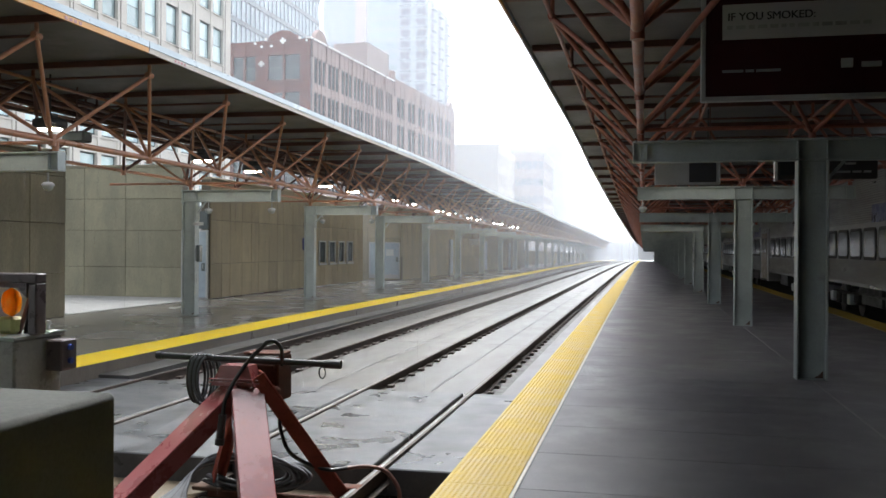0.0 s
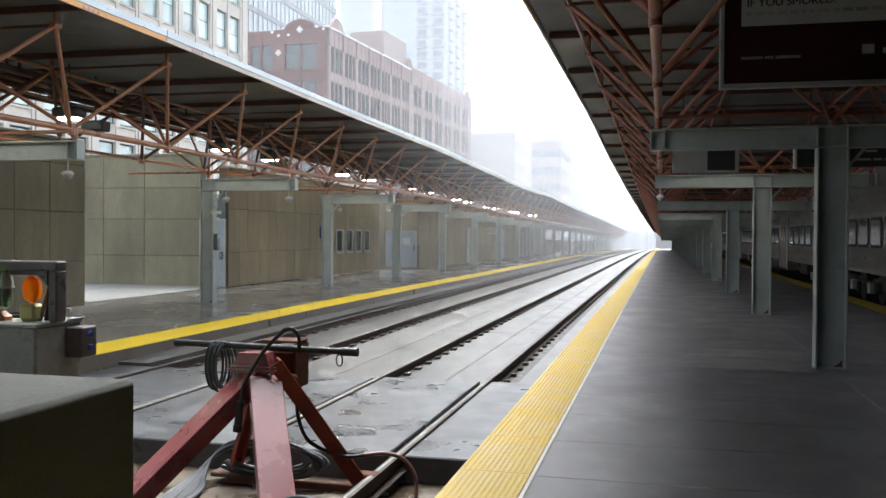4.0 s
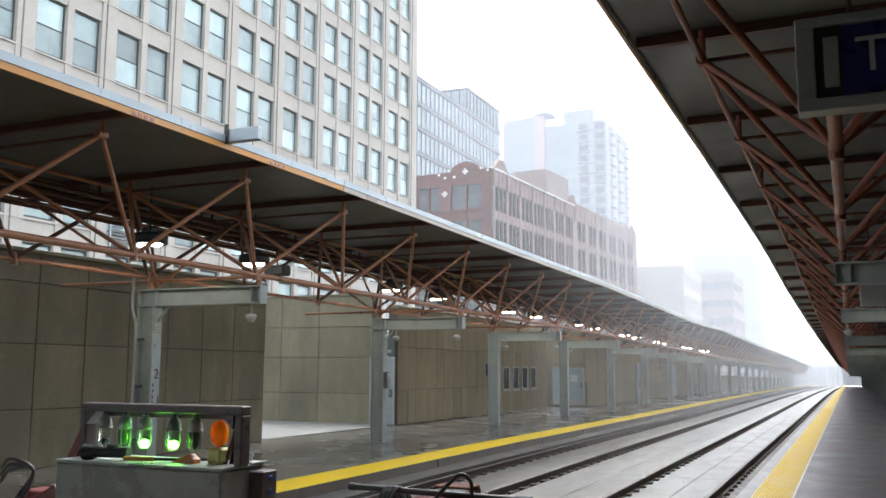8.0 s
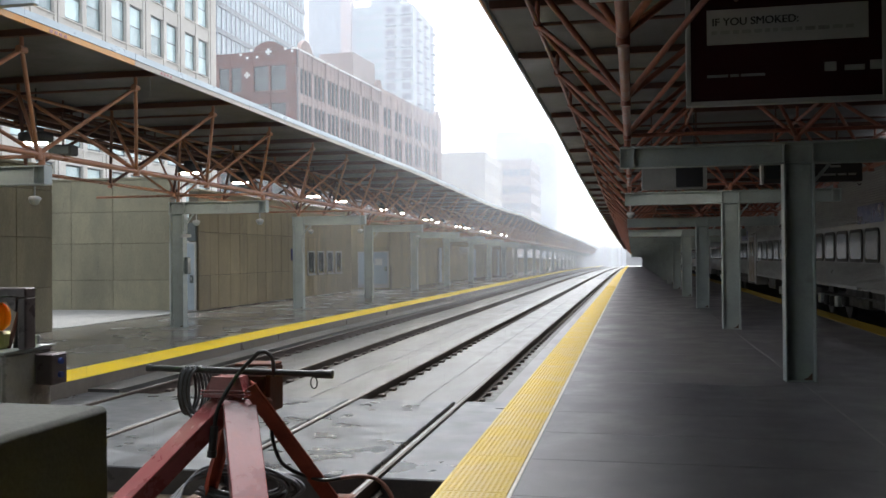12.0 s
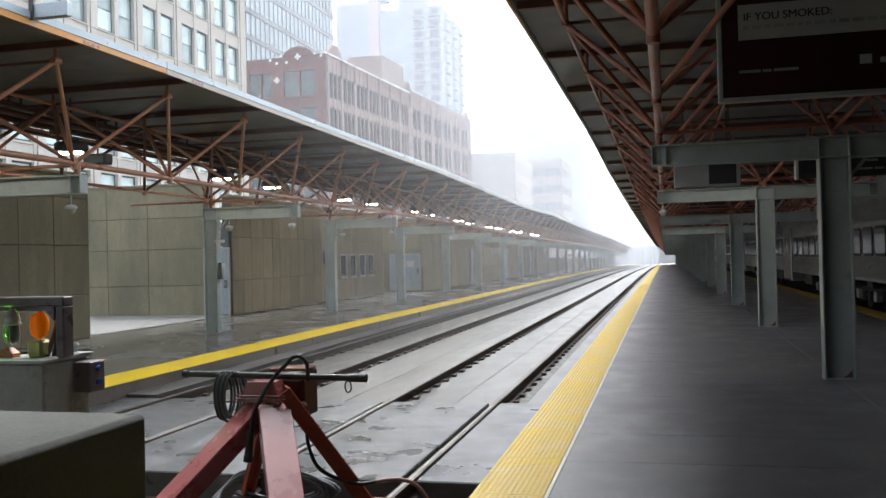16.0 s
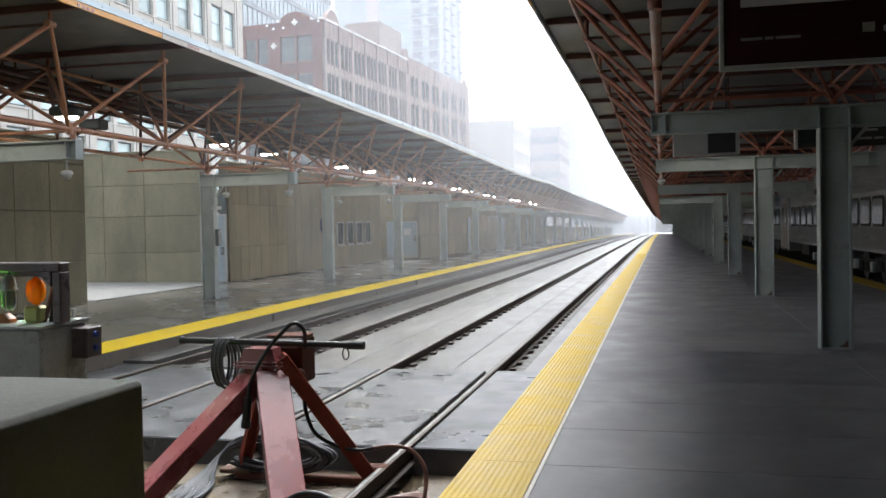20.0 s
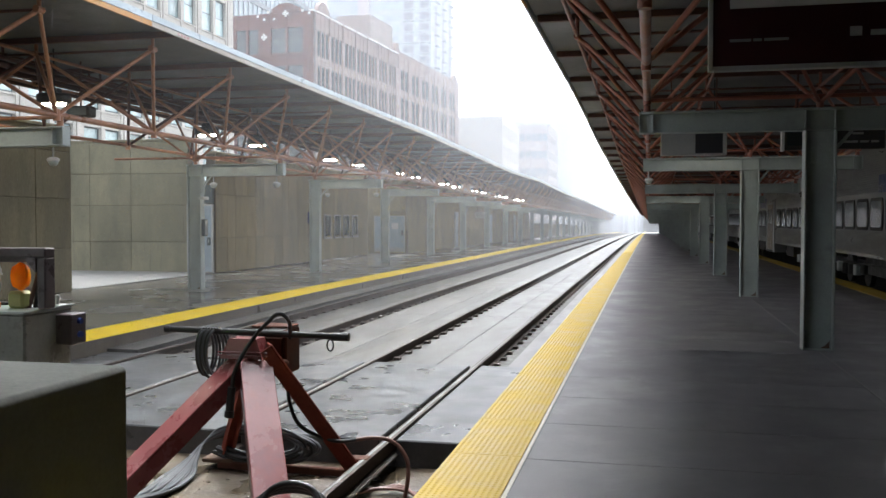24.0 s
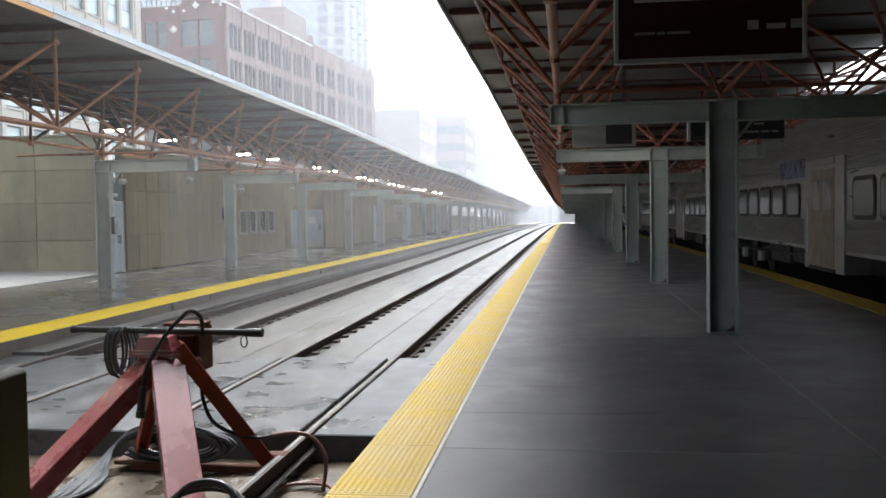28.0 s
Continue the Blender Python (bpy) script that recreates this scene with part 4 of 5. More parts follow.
part("foot_plate", G().cbox(-2.42, -2.25, 6.98, 7.12, -0.235, -0.195, 0.01), M_RUSTBROWN, post)
part("foot_plate", G().cbox(-3.9, -3.6, 7.3, 7.55, -0.4, -0.36, 0.01), M_RUST, post)
part("lower_tie", G().cbox(-3.75, -2.3, 7.3, 7.36, -0.45, -0.38, 0.01), M_RUSTBROWN, post, "rusty tie bar between the rails")

# loops of cable over the pipe and on the ground
loop = thing("cable_coil", "coil of grey cable hung over the pipe bar", "cable")
rng = random.Random(4)
for k in range(6):
    x = -3.52 + 0.024 * k
    drop = 0.42 + rng.uniform(-0.06, 0.05)
    wid = 0.05 + 0.007 * k
    pts = [(x, 6.68, 0.89)] + [(x - wid * math.sin(a) * 0.9, 6.66 - 0.06 * math.sin(a), 0.89 - drop / 2 * (1 - math.cos(a))) for a in [i * math.pi / 5 for i in range(1, 10)]] + [(x, 6.64, 0.885)]
    part("loop", G().hose(pts, 0.011, 7, 3), M_CABLE if k % 2 else M_BLACK, loop)
hose = thing("black_hose", "thick black hose draped over the bumping post", "hose")
part("hose", G().hose([(-2.8, 6.7, 0.82), (-2.78, 6.65, 0.9), (-2.77, 6.6, 0.97), (-2.81, 6.58, 1.02), (-2.86, 6.56, 1.02), (-2.91, 6.55, 0.97), (-2.98, 6.53, 0.9), (-3.04, 6.47, 0.8), (-3.09, 6.4, 0.68), (-3.12, 6.36, 0.58), (-3.13, 6.34, 0.46)], 0.016, 10, 6), M_BLACK, hose)
part("plug", G().tube((-3.13, 6.34, 0.48), (-3.145, 6.33, 0.3), 0.031, 12), M_BLACK, hose, "heavy black cable plug")
part("plug_cap", G().tube((-3.145, 6.33, 0.3), (-3.15, 6.33, 0.25), 0.037, 12), M_BLACK, hose)
air = thing("air_hose", "slack black air hose hanging from the post to the rail", "hose")
part("hose", G().hose([(-2.87, 6.85, 0.56), (-2.86, 6.8, 0.44), (-2.83, 6.75, 0.3), (-2.74, 6.72, 0.13), (-2.57, 6.75, 0.03), (-2.42, 6.8, -0.01), (-2.3, 6.85, 0.0)], 0.016, 8, 6), M_BLACK, air)
part("hose_end", G().hose([(-2.3, 6.85, 0.0), (-2.14, 6.88, 0.015), (-2.0, 6.9, -0.02), (-1.9, 6.9, -0.14), (-1.88, 6.88, -0.28), (-1.9, 6.85, -0.44)], 0.017, 8, 6), M_HOSE, air, "faded brown hose end")
ground_coil = thing("ground_cable", "tangled grey cables lying on the wet gravel", "cable")
for k in range(12):
    cx, cz = -3.36 + rng.uniform(-0.05, 0.05), -0.22 + rng.uniform(-0.03, 0.03)
    wx, wz = 0.46 + rng.uniform(-0.08, 0.08), 0.13 + rng.uniform(-0.03, 0.03)
    pts = [(-4.6 + 0.012 * k, 5.2, -0.44 + 0.02 * (k % 4)), (-4.1 + 0.012 * k, 5.85 + 0.012 * k, -0.43 + 0.02 * (k % 3)), (-3.98 + 0.02 * k, 6.3 + 0.02 * k, -0.44 + 0.012 * (k % 3)), (-4.02 + 0.02 * k, 6.75 + 0.02 * k, -0.42), (-3.95 + 0.01 * k, 7.1, -0.34), (-3.86, 7.28, -0.22)]
    pts += [(cx - wx * math.cos(a), 7.4 - 0.1 * math.sin(a * 0.5) + rng.uniform(-0.03, 0.03), max(-0.44, cz + wz * math.sin(a))) for a in [0.7 + i * math.pi / 5 for i in range(9)]]
    part("cable", G().hose(pts, 0.014, 7, 5), M_BLACK if k % 4 == 1 else M_CABLE, ground_coil)
front_coil = thing("front_cable", "black hose coil lying on the rear strut", "hose")
for k in range(3):
    pts = [(-2.22 + (0.26 - 0.04 * k) * math.cos(a), 5.3 + (0.1 - 0.02 * k) * math.sin(a), -0.08 + 0.03 * k + 0.1 * math.sin(a)) for a in [i * math.pi / 6 for i in range(12)]]
    part("loop", G().hose(pts, 0.02, 8, 4), M_BLACK, front_coil)
red_hose = thing("red_hose", "thin reddish hoses lying by the platform edge", "hose")
for k in range(3):
    part("hose", G().hose([(-2.3, 6.9 - 0.06 * k, -0.42), (-2.0, 6.95 + 0.05 * k, -0.41), (-1.75, 6.85 - 0.04 * k, -0.41), (-1.5, 6.9 + 0.06 * k, -0.4)], 0.014, 7, 5), M_HOSE, red_hose)

# loose gravel and rubble in the pit
stones = G()
for k in range(420):
    x, y = rng.uniform(-5.5, -1.55), rng.uniform(3.3, 7.6)
    r = rng.uniform(0.006, 0.026) * (1 if rng.random() < 0.9 else 1.8)
    vs = [(x + r * rng.uniform(0.7, 1.2) * a, y + r * rng.uniform(0.7, 1.2) * b, -0.465 + r * rng.uniform(0.4, 0.9) * (c + 0.6)) for a, b, c in ((1, 0, 0), (-1, 0, 0), (0, 1, 0), (0, -1, 0), (0, 0, 1), (0, 0, -1))]
    stones.add(vs, [(0, 2, 4), (2, 1, 4), (1, 3, 4), (3, 0, 4), (2, 0, 5), (1, 2, 5), (3, 1, 5), (0, 3, 5)])
thing("gravel", "wet brown gravel and rubble between the rail ends", "gravel", kind="stuff", g=stones, material=M_PIT)

# lantern cabinet
CX0, CX1, CY0, CY1, CZ = -5.08, -3.685, 4.72, 5.17, 1.205
cab = thing("lantern_cabinet", "grey steel cabinet carrying a rack of signal lamps", "cabinet")
part("body", G().cbox(CX0, CX1, CY0, CY1, -0.46, CZ - 0.02, 0.012), M_CABINET, cab)
part("top_tray", G().cbox(CX0 - 0.004, CX1 + 0.004, CY0 - 0.004, CY1 + 0.004, CZ - 0.02, CZ, 0.004), M_CAP, cab, "bare metal top tray")
part("tray_lip", G().box(CX1 - 0.01, CX1 + 0.02, CY0 + 0.3, CY1 + 0.02, CZ, CZ + 0.008), M_CAP, cab)
part("junction_box", G().cbox(CX1 + 0.004, CX1 + 0.12, 5.0, 5.16, 0.97, 1.165, 0.008), M_RACK, cab)
for z in (1.03, 1.115):
    part("socket", G().tube((CX1 + 0.118, 5.08, z), (CX1 + 0.14, 5.08, z), 0.02, 10), M_BLUE, cab, "blue socket cover")
rack = part("rack", G().cbox(-5.03, -3.65, 4.87, 4.97, 1.525, 1.585, 0.008), M_RACK, cab, "dark grey steel rack with rounded opening")
for xa, xb in ((-5.03, -4.98), (-3.71, -3.65)):
    part("rack_post", G().cbox(xa, xb, 4.87, 4.97, CZ, 1.525, 0.008), M_RACK, rack)
part("rack_back_rail", G().cbox(-4.98, -3.71, 4.96, 4.97, 1.49, 1.525, 0.003), M_RACK, rack)
for s, x in ((1, -4.98), (-1, -3.72)):
    part("corner_gusset", G().prism([(0, 0), (0.09 * s, 0), (0, -0.09)] if s < 0 else [(0, 0), (0, -0.09), (0.09, 0)], -4.97, -4.87, Matrix.Translation((x, 0, 1.525)) @ XY), M_RACK, rack)


def jar_lamp(x, lit, dark):
    ob = thing("signal_lamp", "lit green signal lamp in a glass jar" if lit else "unlit signal lamp in a glass jar", "lamp", Matrix.Translation((x, 4.92, 1.525)) @ Matrix.Diagonal((0.86, 0.86, 0.8, 1)), "signal lamps")
    part("stem", G().tube((0, 0, 0), (0, 0, -0.045), 0.014, 8), M_FRAME, ob)
    part("cap", G().lathe([(0.054, -0.125), (0.056, -0.1), (0.05, -0.085), (0.044, -0.06), (0.028, -0.045), (0.022, -0.02)], n=16), M_CAP, ob)
    part("collar", G().lathe([(0.061, -0.145), (0.063, -0.135), (0.056, -0.125)], n=16), M_CAP, ob)
    j = part("jar", G().lathe([(0.012, -0.3), (0.035, -0.29), (0.048, -0.265), (0.05, -0.145)], n=16), M_JAR_GREEN if lit else M_JAR, ob, "green glass jar" if lit else "clear glass jar")
    j.visible_shadow = False
    for k in range(5):
        a = k * math.pi * 2 / 5
        part("guard_wire", G().hose([(0.056 * math.cos(a), 0.056 * math.sin(a), -0.14), (0.058 * math.cos(a), 0.058 * math.sin(a), -0.26), (0.02 * math.cos(a), 0.02 * math.sin(a), -0.312)], 0.003, 5, 3), M_CAP, ob)
    part("bulb", G().lathe([(0.006, -0.285), (0.02, -0.277), (0.029, -0.256), (0.022, -0.234), (0.008, -0.222)], n=14), M_GREEN if lit else M_FRAME, ob)
    if dark:
        part("lens_insert", G().lathe([(0.008, -0.285), (0.03, -0.275), (0.04, -0.25), (0.041, -0.15)], n=14), M_FRAME, ob, "dark smoked insert")
    return ob


for x, lit, dark in ((-4.85, False, False), (-4.67, False, True), (-4.49, True, False), (-4.24, True, False), (-4.06, False, True)):
    jar_lamp(x, lit, dark)
amber = thing("barricade_light", "orange warning light on a yellow battery case", "warning light", Matrix.Translation((-3.87, 4.93, CZ)) @ Matrix.Diagonal((0.85, 0.85, 0.9, 1)))
part("battery_case", G().cbox(-0.075, 0.06, -0.06, 0.06, 0.0, 0.12, 0.02), M_LIMEYEL, amber)
lens = part("lens", G().lathe([(0.03, -0.055), (0.075, -0.045), (0.092, -0.015), (0.092, 0.015), (0.075, 0.045), (0.03, 0.055)], n=18), M_AMBER, amber, "faceted orange plastic lens", Matrix.Translation((0, 0, 0.22)) @ pose(0, 0, 0, 90, 0, -30))
part("lens_rim", G().lathe([(0.096, -0.01), (0.1, 0.0), (0.096, 0.01)], n=18), M_AMBER, lens)
flash = thing("flashlight", "black flashlight lying on the cabinet top", "flashlight", Matrix.Translation((-4.72, 4.82, CZ + 0.05)) @ pose(0, 0, 0, 0, 0, 12))
part("barrel", G().tube((-0.1, 0, 0), (0.16, 0, 0.0), 0.035, 12), M_BLACK, flash)
part("lamp_head", G().tube((-0.17, 0, 0), (-0.09, 0, 0), 0.058, 14, 0.045), M_BLACK, flash)
part("switch", G().cbox(0.0, 0.07, -0.02, 0.02, 0.03, 0.055, 0.006), M_BLACK, flash)
bar2 = thing("pry_bar", "orange handled bar lying on the cabinet top", "tool", Matrix.Translation((-4.55, 4.8, CZ + 0.02)) @ pose(0, 0, 0, 0, 0, 8))
part("handle", G().tube((0, 0, 0), (0.22, 0.01, 0.0), 0.016, 8), M_ORANGE, bar2)
part("shaft", G().tube((0.22, 0.01, 0), (0.62, 0.12, 0.0), 0.011, 8), M_PIPE, bar2)
bar3 = thing("wedge", "orange painted wedge on the cabinet top", "tool", Matrix.Translation((-4.12, 4.9, CZ)))
part("block", G().prism([(-0.09, 0), (0.1, 0), (0.1, 0.025), (0.05, 0.06), (-0.05, 0.02)], -0.035, 0.035, XY), M_ORANGE, bar3)
stick = thing("broom_stick", "dark sticks leaning in the rack", "tool", Matrix.Translation((-3.8, 4.95, CZ)))
part("stick", G().tube((-0.03, 0, 0.0), (0.05, 0.03, 0.3), 0.014, 8), M_HOSE, stick)
part("stick", G().tube((0.0, 0.03, 0.0), (0.08, 0.02, 0.31), 0.02, 8), M_BLACK, stick)
latch = thing("latch", "bright metal latch on the cabinet top", "latch", Matrix.Translation((CX1 - 0.05, 5.1, CZ)))
part("plate", G().cbox(-0.05, 0.05, -0.04, 0.04, 0.0, 0.012, 0.004), M_SIGNFRAME, latch)
part("knob", G().lathe([(0.012, 0.012), (0.012, 0.04), (0.022, 0.05), (0.015, 0.07)], n=10), M_SIGNFRAME, latch)
post2 = thing("bumping_post", "red bumping post standing beside the cabinet", "bumping post", Matrix.Translation((-5.3, 4.9, 0)))
beam_leg("leg", (0.19, 0.1, 1.43), (0.02, 0.1, 1.12), 0.07, 0.06, post2)
beam_leg("leg", (0.1, -0.05, 1.02), (-0.3, -0.2, 0.75), 0.1, 0.08, post2)
part("stand", G().cbox(-0.3, 0.02, 0.0, 0.2, -0.46, 0.95, 0.01), M_RED, post2)
for k in range(3):
    part("cable", G().hose([(-0.5, 0.0, 1.1 - 0.05 * k), (-0.3, -0.1, 1.18 - 0.04 * k), (-0.05, -0.12, 1.1), (-0.22, -0.14, 0.85 - 0.06 * k), (-0.3, -0.14, 0.5)], 0.014, 7, 5), M_CABLE if k else M_BLACK, post2)

# vane on the roof edge of the opposite canopy
gut = thing("roof_bracket", "short grey sheet-metal overflow on the roof edge", "gutter", Matrix.Translation((LX + 3.78, 9.42, ZR)))
part("sheet", G().cbox(0.0, 0.5, 0.0, 0.1, 0.06, 0.24, 0.01), M_FLASH, gut)
part("end_plate", G().box(-0.01, 0.04, -0.03, 0.0, 0.04, 0.3), M_HOUSING, gut)

# ---- signs under the near canopy ----
board = thing("poster_board", "dark maroon poster in a pale grey metal frame", "poster", Matrix.Translation((0.58, 10.2, 3.36)))
W, Hh = 2.04, 1.25
part("panel", G().box(0.04, W - 0.04, 0.0, 0.06, 0.05, Hh - 0.05), M_MAROON, board)
part("frame_side", G().cbox(0, 0.05, -0.02, 0.1, 0.0, Hh, 0.006), M_SIGNFRAME, board)
part("frame_side", G().cbox(W - 0.05, W, -0.02, 0.1, 0.0, Hh, 0.006), M_SIGNFRAME, board)
part("frame_rail", G().cbox(0.05, W - 0.05, -0.02, 0.1, 0.0, 0.05, 0.006), M_SIGNFRAME, board)
part("frame_rail", G().cbox(0.05, W - 0.05, -0.02, 0.1, Hh - 0.05, Hh, 0.006), M_SIGNFRAME, board)
part("headline_panel", G().box(0.22, 1.86, -0.006, -0.001, 0.66, 1.04), M_PAPER, board, "white headline panel")
lettering("headline", "IF YOU SMOKED:", 0.118, Matrix.Translation((0.27, -0.008, 0.865)) @ UPRIGHT, M_DARK, board)
lettering("headline_weight", "IF YOU SMOKED:", 0.118, Matrix.Translation((0.275, -0.0085, 0.866)) @ UPRIGHT, M_DARK, board)
x = 0.27
while x < 1.7:
    w = 0.05 + 0.07 * rng.random()
    part("text_bar", G().box(x, min(x + w, 1.78), -0.01, -0.007, 0.77, 0.81), M_CABINET, board)
    x += w + 0.03
for xa, xb in ((0.22, 0.44), (0.46, 0.55), (0.57, 0.82)):
    part("text_bar", G().box(xa, xb, -0.006, -0.001, 0.305, 0.335), M_BAND_DARK, board)
for xa, xb in ((1.42, 1.54), (1.62, 1.82), (1.87, 2.0)):
    part("emblem", G().cbox(xa, xb, -0.006, -0.001, 0.32, 0.42 if xb - xa < 0.16 else 0.38, 0.002), M_SIGNFRAME, board)
for x in (0.3, 1.7):
    part("hanger", G().tube((x, 0.05, Hh), (x, 0.05, ZR - 3.36), 0.015, 6), M_RIB, board)

ts = thing("track_sign", "navy track sign with white letters in a grey box frame", "sign", Matrix.Translation((-0.255, 5.4, 3.28)) @ Matrix.Diagonal((0.735, 0.735, 0.735, 1)))
part("blue_panel", G().box(0.33, 2.1, 0.0, 0.1, 0.11, 0.66), M_NAVY, ts)
part("frame_rail", G().cbox(0.0, 2.16, -0.03, 0.16, 0.0, 0.1, 0.008), M_SIGNFRAME, ts)
part("frame_rail", G().cbox(0.0, 2.16, -0.03, 0.16, 0.67, 0.75, 0.008), M_SIGNFRAME, ts)
part("frame_side", G().cbox(0.0, 0.14, -0.03, 0.16, 0.1, 0.67, 0.008), M_SIGNFRAME, ts)
part("frame_side", G().cbox(2.1, 2.16, -0.03, 0.16, 0.1, 0.67, 0.008), M_SIGNFRAME, ts)
part("dark_panel", G().box(0.14, 0.33, 0.0, 0.1, 0.1, 0.67), M_HOUSING, ts)
part("speaker", G().cbox(0.2, 0.31, -0.02, 0.0, 0.18, 0.58, 0.006), M_CABINET, ts)
lettering("letters", "Track 2", 0.4, Matrix.Translation((0.42, -0.004, 0.28)) @ UPRIGHT, M_PAPER, ts)
for x in (0.4, 1.8):
    part("hanger", G().tube((x, 0.06, 0.75), (x, 0.06, (ZR - 3.28) / 0.735), 0.02, 6), M_RIB, ts)

disp = thing("hanging_display", "dark hanging display board with faint white text", "display", Matrix.Translation((3.52, 19.0, 3.15)))
part("case", G().cbox(0, 0.9, 0, 0.18, 0, 0.4, 0.02), M_HOUSING, disp)
for xa, xb, z in ((0.3, 0.5, 0.28), (0.12, 0.4, 0.12), (0.44, 0.6, 0.12), (0.64, 0.78, 0.12)):
    part("text_bar", G().box(xa, xb, -0.004, 0.0, z, z + 0.04), M_SIGNFRAME, disp)
part("hanger", G().tube((0.45, 0.09, 0.4), (0.45, 0.09, 1.68), 0.02, 6), M_RIB, disp)
disp2 = thing("hanging_monitor", "hanging monitor with a pale side frame", "display", Matrix.Translation((2.52, 19.0, 3.15)))
part("case", G().cbox(0.05, 0.6, 0, 0.2, 0, 0.42, 0.02), M_HOUSING, disp2)
part("screen", G().box(0.1, 0.56, -0.004, 0.0, 0.08, 0.36), M_PANE_DARK, disp2, "dim teal screen")
part("side_frame", G().box(0, 0.05, -0.01, 0.2, -0.02, 0.44), M_PAPER, disp2)
part("hanger", G().tube((0.3, 0.1, 0.42), (0.3, 0.1, 1.68), 0.02, 6), M_RIB, disp2)

# small marks and plates under and on the opposite canopy
for y in (7.7, 10.42, 13.24):
    mark = thing("stencil_mark", "small faded red stencil mark on the roof edge board", "marking", Matrix.Translation((LX + 3.782, y, ZR)), "stencil marks")
    for k in range(4):
        part("print_bar", G().box(0.0, 0.004, 0.1 * k, 0.1 * k + 0.06, -0.012, 0.03), M_RED, mark)
card = thing("column_card", "small white card fixed to the side of the column", "sign", Matrix.Translation((LX + 0.2, LY + PL - 0.2, 2.26)))
part("card", G().cbox(0.0, 0.26, -0.012, 0.0, 0.0, 0.08, 0.003), M_PAPER, card)
part("bracket", G().box(-0.05, 0.0, -0.01, 0.05, 0.01, 0.07), M_CAP, card)
box = thing("junction_box", "dark junction box on the side of the column", "box", Matrix.Translation((LX + 0.196, LY + PL, 1.35)))
part("case", G().cbox(0.0, 0.09, -0.08, 0.08, 0.0, 0.42, 0.01), M_FRAME, box)
part("lid", G().cbox(0.09, 0.1, -0.07, 0.07, 0.02, 0.4, 0.004), M_CABINET, box)
board2 = thing("hanging_board", "pale grey hanging sign board with a dark panel", "sign", Matrix.Translation((0.18, 18.6, 3.04)))
part("case", G().cbox(0.0, 1.27, 0.0, 0.16, 0.0, 0.55, 0.015), M_SIGNFRAME, board2)
part("panel", G().box(0.67, 1.19, -0.006, 0.0, 0.04, 0.5), M_DARK, board2, "dark panel")
for x in (0.2, 1.07):
    part("hanger", G().tube((x, 0.08, 0.55), (x, 0.08, ZR - 3.04), 0.014, 6), M_RIB, board2)
louvre = thing("louvre_vent", "grey louvred vent in the stone facade", "vent", facing_east(-27.66, 27.95))
part("frame", G().box(0, 0.07, -0.06, 0.0, 6.6, 8.5).box(1.08, 1.15, -0.06, 0.0, 6.6, 8.5).box(0.07, 1.08, -0.06, 0.0, 8.43, 8.5).box(0.07, 1.08, -0.06, 0.0, 6.6, 6.67), M_FLASH, louvre)
for k in range(11):
    part("slat", G().box(0.07, 1.08, -0.05, -0.005, 6.71 + 0.155 * k, 6.79 + 0.155 * k), M_BAND_DARK, louvre)
hs = thing("hanging_sign", "hanging platform sign with a white border over the platform", "sign", Matrix.Translation((LX + 0.1, 58.0, 1.98 + fall(58.0))))
part("board", G().cbox(0.03, 0.57, -0.04, 0.04, 0.03, 0.37, 0.006), M_CABINET, hs)
for xa, xb, za, zb in ((0.0, 0.6, 0.0, 0.03), (0.0, 0.6, 0.37, 0.4), (0.0, 0.03, 0.03, 0.37), (0.57, 0.6, 0.03, 0.37)):
    part("border", G().box(xa, xb, -0.05, 0.05, za, zb), M_PAPER, hs, "white border")
for x in (0.1, 0.5):
    part("hanger", G().tube((x, 0, 0.4), (x, 0, ZR + 0.09 - 1.98), 0.012, 6), M_RIB, hs)

# ---- standing train beside the far edge of the platform ----
TX = 5.8
CAR = 25.6


def rounded(x0, x1, z0, z1, r, n=4):
    pts = []
    for cx, cz, a0 in ((x1 - r, z0 + r, -90), (x1 - r, z1 - r, 0), (x0 + r, z1 - r, 90), (x0 + r, z0 + r, 180)):
        pts += [(cx + r * math.cos(radians(a0 + 90 * i / n)), cz + r * math.sin(radians(a0 + 90 * i / n))) for i in range(n + 1)]
    return pts


